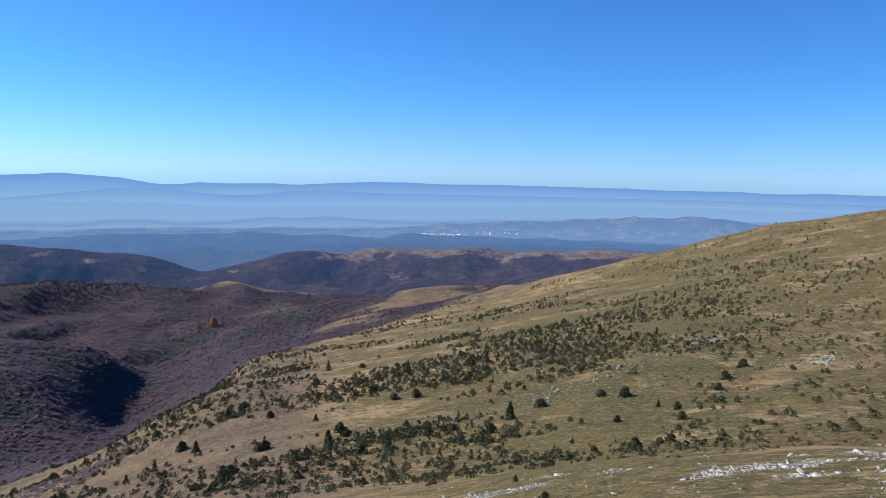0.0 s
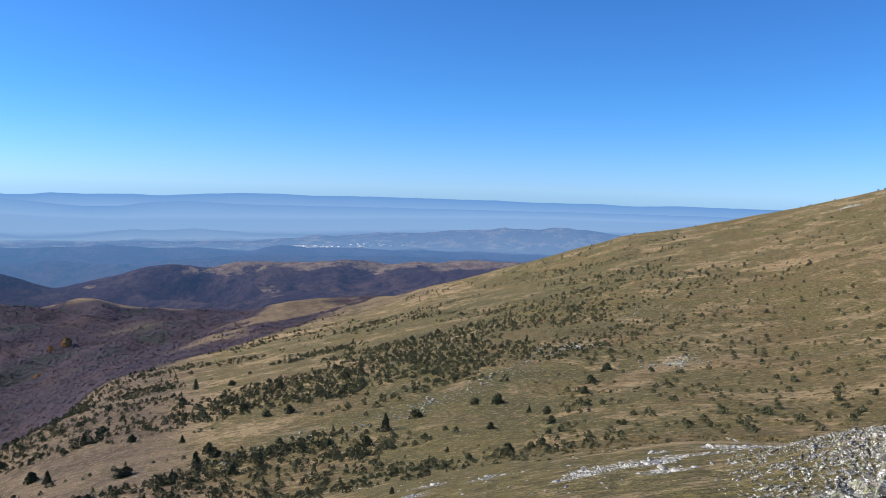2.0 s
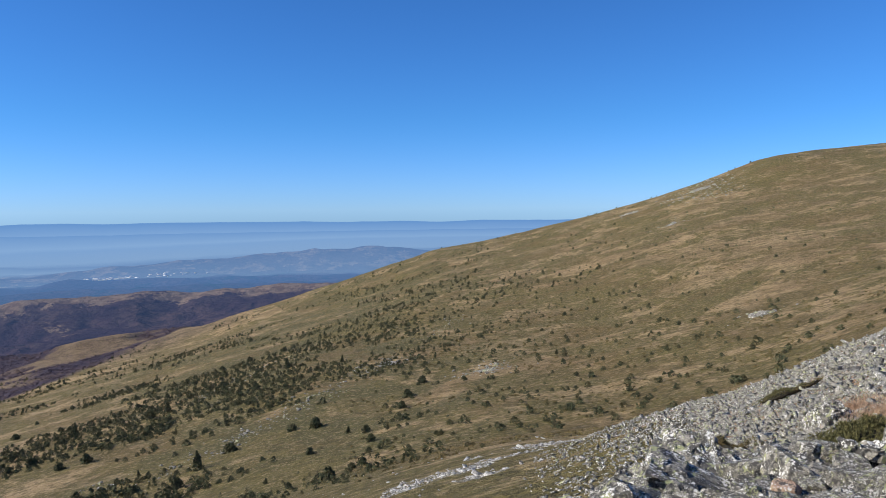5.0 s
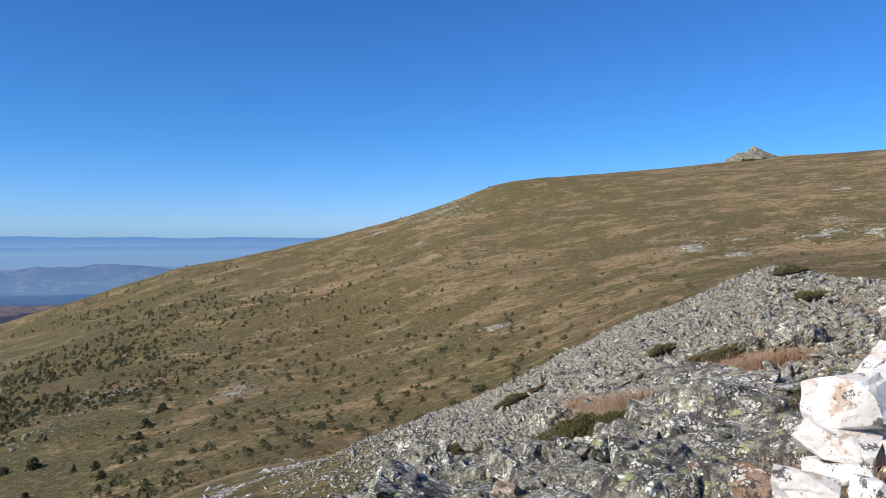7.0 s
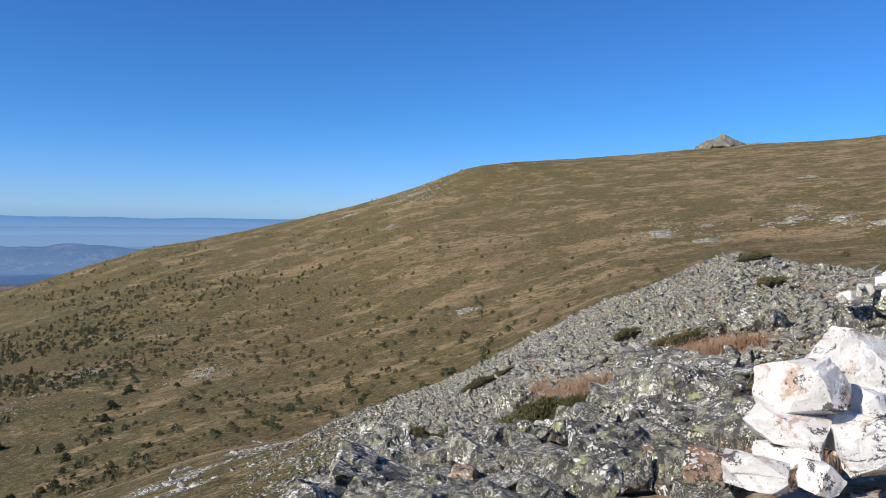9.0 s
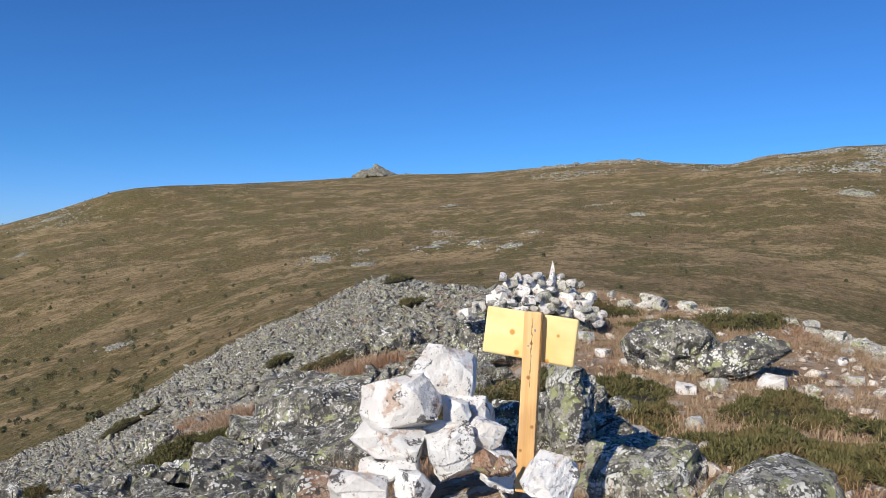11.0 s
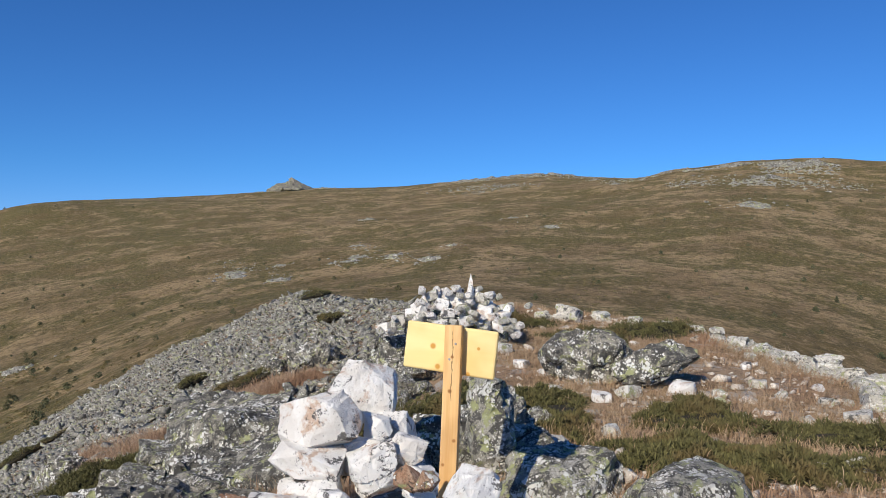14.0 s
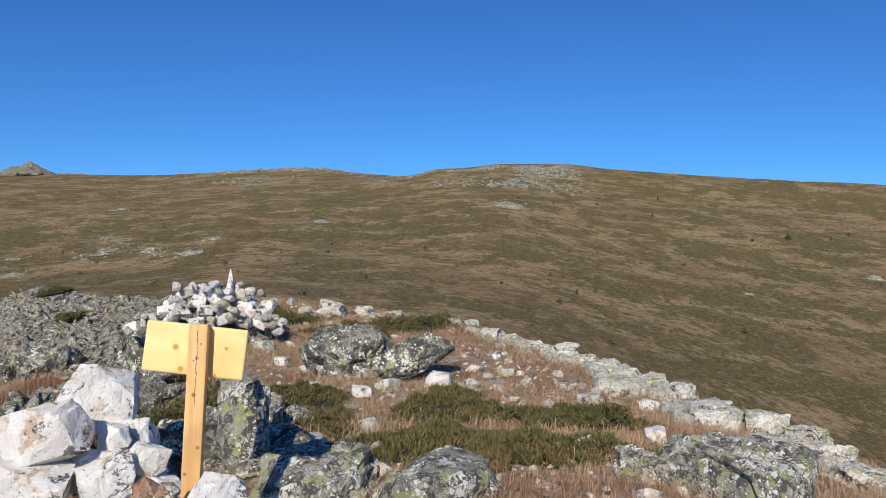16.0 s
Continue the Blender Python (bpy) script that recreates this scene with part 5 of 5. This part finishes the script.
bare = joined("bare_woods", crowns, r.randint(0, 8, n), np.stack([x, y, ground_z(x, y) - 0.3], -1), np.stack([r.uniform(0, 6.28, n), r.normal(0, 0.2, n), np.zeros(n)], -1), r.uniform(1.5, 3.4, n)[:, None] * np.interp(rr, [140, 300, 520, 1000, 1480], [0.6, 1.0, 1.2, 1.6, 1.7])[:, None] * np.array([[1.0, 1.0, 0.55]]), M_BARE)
tagged(bare, "bare purplish-brown beech woods in the valley, tinted for blue haze", "woods", kind="stuff")
count = 6000
az, rr = r.uniform(-33, 2, count), r.uniform(1330, 1560, count)
x, y = place(az, rr)
keep = soft_noise(x, y, 120, 81, 4) * 0.8 + np.interp(rr, [1330, 1450, 1560], [-0.4, 0.1, 0.1]) > r.uniform(-0.3, 0.5, count)
keep &= (woods(x, y) > 0.9) & (az < np.interp(rr, [1330, 1480], [-12, -8])) & (woods(*place(az, rr + 45)) > 0.9)
x, y = x[keep], y[keep]
n = len(x)
far_kinds = [arrays(pine_crown(rng, 34, 1.0, 1.2, True, 1.8)) for _ in range(3)]
dark = joined("conifer_woods", far_kinds, r.randint(0, 3, n), np.stack([x, y, ground_z(x, y) - 1.0], -1), np.stack([r.uniform(0, 6.28, n), np.zeros(n), np.zeros(n)], -1), r.uniform(2.0, 3.6, n), M_SPRUCE)
tagged(dark, "dark green conifer woods along the ridge across the valley", "woods", kind="stuff")

# trees that still hold yellow leaves
for x, y, s, k in ((-279, 890, 14, 0), (-294, 1053, 12, 1), (-262, 905, 7, 2), (-310, 1040, 7, 3)):
    top = new("beech_tree")
    part("crown", mesh_of("crown", pine_crown(random.Random(k + 60), 420, 1.2, 1.0, False), M_GOLD), None, top)
    part("trunk", mesh_of("trunk", trunk(1.0, 1.0), M_BARK), None, top)
    top.matrix_world = Matrix.Translation((x, y, height(x, y) - 0.5)) @ Matrix.Diagonal((s, s, s, 1))
    tagged(top, "beech with yellow autumn leaves among bare trees", "tree", "yellow trees in the valley")


# slabs and outcrops on the mountainside: x, y, width, height
SLABS = [(257, 133, 11, 1.6), (241, 108, 9, 1.8), (278, 95, 9, 1.8), (266, 61, 11, 2.4), (276, 78, 6.5, 1.6), (363, 24, 12, 2), (451, 143, 14, 2), (274, 101, 4.4, 1.6), (279, 125, 7, 1.2),
         (405, 47, 8, 2.4), (398, -75, 22, 2.2), (284, -202, 10, 2.2), (243, -128, 3, 1.4), (328, 359, 14, 2), (435, 442, 20, 2.6), (385, 467, 16, 2.2), (157, 138, 6.5, 2.2),
         (267, 138, 13, 1.6), (292, 98, 12, 1.8), (286, 80, 9, 1.6), (99, 180, 11, 0.8), (87, 224, 10, 0.9), (300, 60, 6, 1.2), (330, 110, 7, 1.2)]
BANDS = [(*place(a, d), w, h * 2.0) for a, d, w, h in (
    (79.6, 850, 15, 2.2), (80.6, 858, 24, 3.0), (81.6, 862, 20, 2.6), (83.6, 872, 16, 2.4), (84.4, 866, 26, 3.0), (85.4, 876, 22, 2.6), (86.6, 880, 26, 2.6), (87.6, 884, 16, 2.0), (82.6, 866, 10, 1.8),
    (98.6, 648, 12, 1.8), (99.4, 640, 20, 2.6), (100.2, 646, 15, 2.2), (101.4, 640, 16, 2.4), (102.2, 634, 24, 3.2), (102.9, 640, 22, 3.0), (103.6, 632, 24, 3.4), (104.3, 640, 20, 3.0), (105.0, 634, 14, 2.4),
    (94.6, 668, 12, 1.6), (89.5, 700, 12, 1.6), (101.2, 560, 18, 2.4), (102.0, 566, 14, 1.8), (91.0, 620, 10, 1.4))]
for k, (x, y, w, h) in enumerate(SLABS + BANDS):
    ob = rock("rock_slab", "weathered grey rock slab set in the grassy slope", "rock", (0, 0, 0), (w, w * 0.8, h * 0.8), 400 + k, M_SLAB if k < len(SLABS) else M_BAND,
              (0, 0, 0), "rock slabs on the mountainside", square=3, corners=22, cuts=4, rugged=0.25, blocks=0.8)
    ob.matrix_world = slope_pose(x, y, -h * 0.1, k * 40)
# rubble round the slabs and along the skyline
r = np.random.RandomState(14)
TOPS = [(523, -124, 26), (540, -100, 22), (530, -150, 20), (553, -73, 24), (530, -110, 20), (700, 121, 26), (684, 75, 24), (690, 100, 22), (560, -60, 16), (655, 105, 16), (420, 420, 22), (440, 445, 20), (460, 470, 20), (400, 400, 14), (830, 160, 30), (850, 60, 28), (868, 20, 24), (690, -40, 26), (660, -20, 18)]
spots, sizes = [], []
for x, y, w, n in [(*t, 110) for t in TOPS] + [(s[0], s[1], s[2] * 0.9, 26) for s in SLABS + BANDS]:
    spots.append(np.stack([r.normal(x, w * 0.8, n), r.normal(y, w * 0.55, n)], -1))
    sizes.append(np.clip(r.lognormal(math.log(0.04 * w + 0.45), 0.5, n), 0.4, 4.0))
for x0, y0, x1, y1, n in ((12, 158, 62, 205, 260), (62, 205, 92, 232, 90), (96, 176, 106, 187, 120), (-14, 150, 6, 172, 90), (84, 220, 92, 230, 60), (30, 250, 70, 300, 90), (120, 260, 150, 300, 80), (240, 100, 300, 160, 110), (255, 60, 330, 110, 120)):
    u = r.uniform(0, 1, n)
    wide = 2.0 + 2.5 * np.abs(np.sin(u * 9 + x0))
    spots.append(np.stack([x0 + (x1 - x0) * u + r.normal(0, 1, n) * wide, y0 + (y1 - y0) * u + r.normal(0, 1, n) * wide], -1))
    sizes.append(np.clip(r.lognormal(math.log(0.55), 0.5, n), 0.2, 1.6))
for a0, a1, d0, d1, n in ((101, 106, 590, 635, 300), (95.8, 99, 635, 660, 90), (79, 81.6, 825, 868, 130), (82.8, 85.5, 830, 872, 130), (64, 70, 850, 885, 160), (99, 102, 500, 540, 90)):
    spots.append(np.stack(place(r.uniform(a0, a1, n), r.uniform(d0, d1, n)), -1))
    sizes.append(np.clip(r.lognormal(math.log(2.0), 0.45, n), 0.8, 5.0))
spots, sizes = np.concatenate(spots), np.concatenate(sizes)
n = len(spots)
shells = [arrays(stone_shell(random.Random(700 + k), 1.0, 0.8, 0.55, 11, 4)) for k in range(8)]
rubble = joined("rubble", shells, r.randint(0, 8, n), np.column_stack([spots, ground_z(spots[:, 0], spots[:, 1]) + sizes * 0.02]), np.stack([r.uniform(0, 6.28, n), r.normal(0, 0.3, n), np.zeros(n)], -1), sizes, M_SLAB)
tagged(rubble, "grey rubble scattered over the mountainside and skyline", "rubble", kind="stuff")

# the rock tor on the skyline
x, y = place(66.75, 880)
bm = stone_shell(random.Random(77), 40, 30, 26, 40, 2.2)
bmesh.ops.triangulate(bm, faces=bm.faces[:])
for _ in range(4):
    bmesh.ops.subdivide_edges(bm, edges=[e for e in bm.edges if e.calc_length() > 2.2], cuts=1)
    bmesh.ops.triangulate(bm, faces=[g for g in bm.faces if len(g.verts) > 3])
for v in bm.verts:
    up = max(0.0, v.co.z) / 13
    k = 0.22 + 1.45 * max(0.0, 1 - up) ** 1.3
    lump = noise.fractal(v.co * 0.22, 0.8, 2.2, 4) * 2.0 + (noise.cell(v.co * 0.3) - 0.5) * 1.8
    v.co = (v.co.x * k + lump, v.co.y * k * 1.25 + lump * 0.6, v.co.z * 1.2 + lump * 0.8)
tor_ob = new("rock_tor", mesh_of("rock_tor", bm, M_TOR))
tor_ob.matrix_world = pose(x, y, height(x, y) - 0.5, 0, 0, -67 + 90)
tagged(tor_ob, "small cone of broken rock on the mountain's skyline", "rock tor")

# the white town in the plain
r = np.random.RandomState(9)
bm = bmesh.new()
bmesh.ops.create_cube(bm, size=1, matrix=Matrix.Translation((0, 0, 0.5)))
box = arrays(bm)
n = 150
az = np.concatenate([r.uniform(-1.6, 3.0, 70), r.normal(5.2, 1.2, 40), r.normal(7.3, 0.8, 40)])
rr = np.concatenate([r.normal(3095, 18, 110), r.normal(3500, 8, 40)])
x, y = place(az, rr)
town = joined("distant_town", [box], np.zeros(n, int), np.stack([x, y, read(FAR_LAND, az, rr) + 2], -1), np.stack([r.normal(-0.1, 0.3, n), np.zeros(n), np.zeros(n)], -1),
              np.stack([r.uniform(4, 18, n), r.uniform(3, 7, n), r.uniform(1.2, 3.2, n)], -1), M_TOWN)
tagged(town, "white houses and halls of a far town", "town", kind="stuff")


# ---- broken rock: scree, gravel ----
rng = random.Random(21)
chips = [stone_shell(rng, 1.0, rng.uniform(0.5, 0.8), rng.uniform(0.16, 0.38), 10, 9.0) for _ in range(12)]
chip_meshes = [mesh_of("stone", c.copy(), M_SCREE) for c in chips]
chip_arrays = [arrays(c) for c in chips]
r = np.random.RandomState(33)
count = 125000
az, rr = r.uniform(20, 79, count), np.sqrt(r.uniform(6.0 ** 2, 36.0 ** 2, count))
edge = crest_r[((az + 180) * 2).astype(int)]
x, y = place(az, rr)
thin = np.interp(az, [30, 36, 43, 60, 70, 79], [0.0, 0.10, 0.45, 0.85, 0.8, 0.35])
thin = thin * np.where(rr > edge, np.clip(1.25 - (rr - edge) / 4, 0, 1), 1) * np.clip((rr - 8.0) / 4, 0.12, 1)
bare_turf = np.any([np.hypot(x - a, y - b) < w * 0.75 for a, b, w in PATCHES], axis=0) | ((np.hypot(x - 12.9, y - 5.8) < 1.2) | (np.hypot(x - 9.3, y - 4.7) < 0.7) | (np.hypot(x - 7.6, y - 5.2) < 0.6) | (np.hypot(x - 11.4, y - 11.8) < 0.7))
keep = (r.uniform(0, 1, count) < thin) & ~bare_turf & (np.hypot(x - 4.4, y - 1.2) > 1.0)
az, rr, x, y = az[keep], rr[keep], x[keep], y[keep]
n = len(x)
size = np.clip(r.lognormal(math.log(0.125), 0.45, n), 0.06, 0.6)
z = ground_z(x, y) + size * 0.10
order = np.argsort(rr)
turns = np.stack([r.uniform(0, 6.28, n), r.normal(0.35, 0.45, n), np.zeros(n)], -1)
scree = new("scree")
tagged(scree, "grey scree of lichened quartzite slabs down the knoll's flank", "scree", kind="structure")
for i in order[:300]:
    ob = new("stone", chip_meshes[i % 12])
    ob.parent = scree
    ob.matrix_world = Matrix.Translation((x[i], y[i], z[i])) @ Euler((0, turns[i, 1], turns[i, 0])).to_matrix().to_4x4() @ Matrix.Scale(size[i], 4)
rest = order[300:]
for name, which, material in (("loose_stones", az[rest] >= 43, M_SCREE), ("pale_loose_stones", az[rest] < 43, M_GREY)):
    i = rest[which]
    loose = joined(name, chip_arrays, i % 12, np.stack([x, y, z], -1)[i], turns[i], size[i], material)
    loose.parent = scree
    tagged(loose, kind="stuff")

# gravel in the turf
count = 6000
az, rr = r.uniform(60, 132, count), np.sqrt(r.uniform(2.9 ** 2, 13.0 ** 2, count))
x, y = place(az, rr)
keep = (rr < crest_r[((az + 180) * 2).astype(int)] * 1.05) & (soft_noise(x, y, 1.6, 91, 3) > r.uniform(-0.35, 0.6, count))
x, y = x[keep], y[keep]
n = len(x)
size = np.clip(r.lognormal(math.log(0.07), 0.5, n), 0.025, 0.22)
gravel = joined("gravel", chip_arrays, r.randint(0, 12, n), np.stack([x, y, ground_z(x, y) + size * 0.1], -1), np.stack([r.uniform(0, 6.28, n), r.normal(0, 0.25, n), np.zeros(n)], -1), size[:, None] * np.array([[0.85, 1.0, 1.7]]), M_GRAVEL)
tagged(gravel, "pale stones and gravel strewn over the turf", "gravel", kind="stuff")

# white broken rock lower down the slope
count = 34000
az, rr = r.uniform(-4, 46, count), np.exp(r.uniform(math.log(26), math.log(105), count))
x, y = place(az, rr)
chance = stony(x, y) * 0.5 + 0.006
keep = r.uniform(0, 1, count) < chance
x, y = x[keep], y[keep]
n = len(x)
size = np.clip(r.lognormal(math.log(0.19), 0.5, n), 0.07, 0.7)
white = joined("white_scree", chip_arrays, r.randint(0, 12, n), np.stack([x, y, ground_z(x, y) + size * 0.05], -1), np.stack([r.uniform(0, 6.28, n), r.normal(0, 0.25, n), np.zeros(n)], -1), size, M_BROKEN)
tagged(white, "white broken rocks strewn over the grassy slope", "scree", kind="stuff")
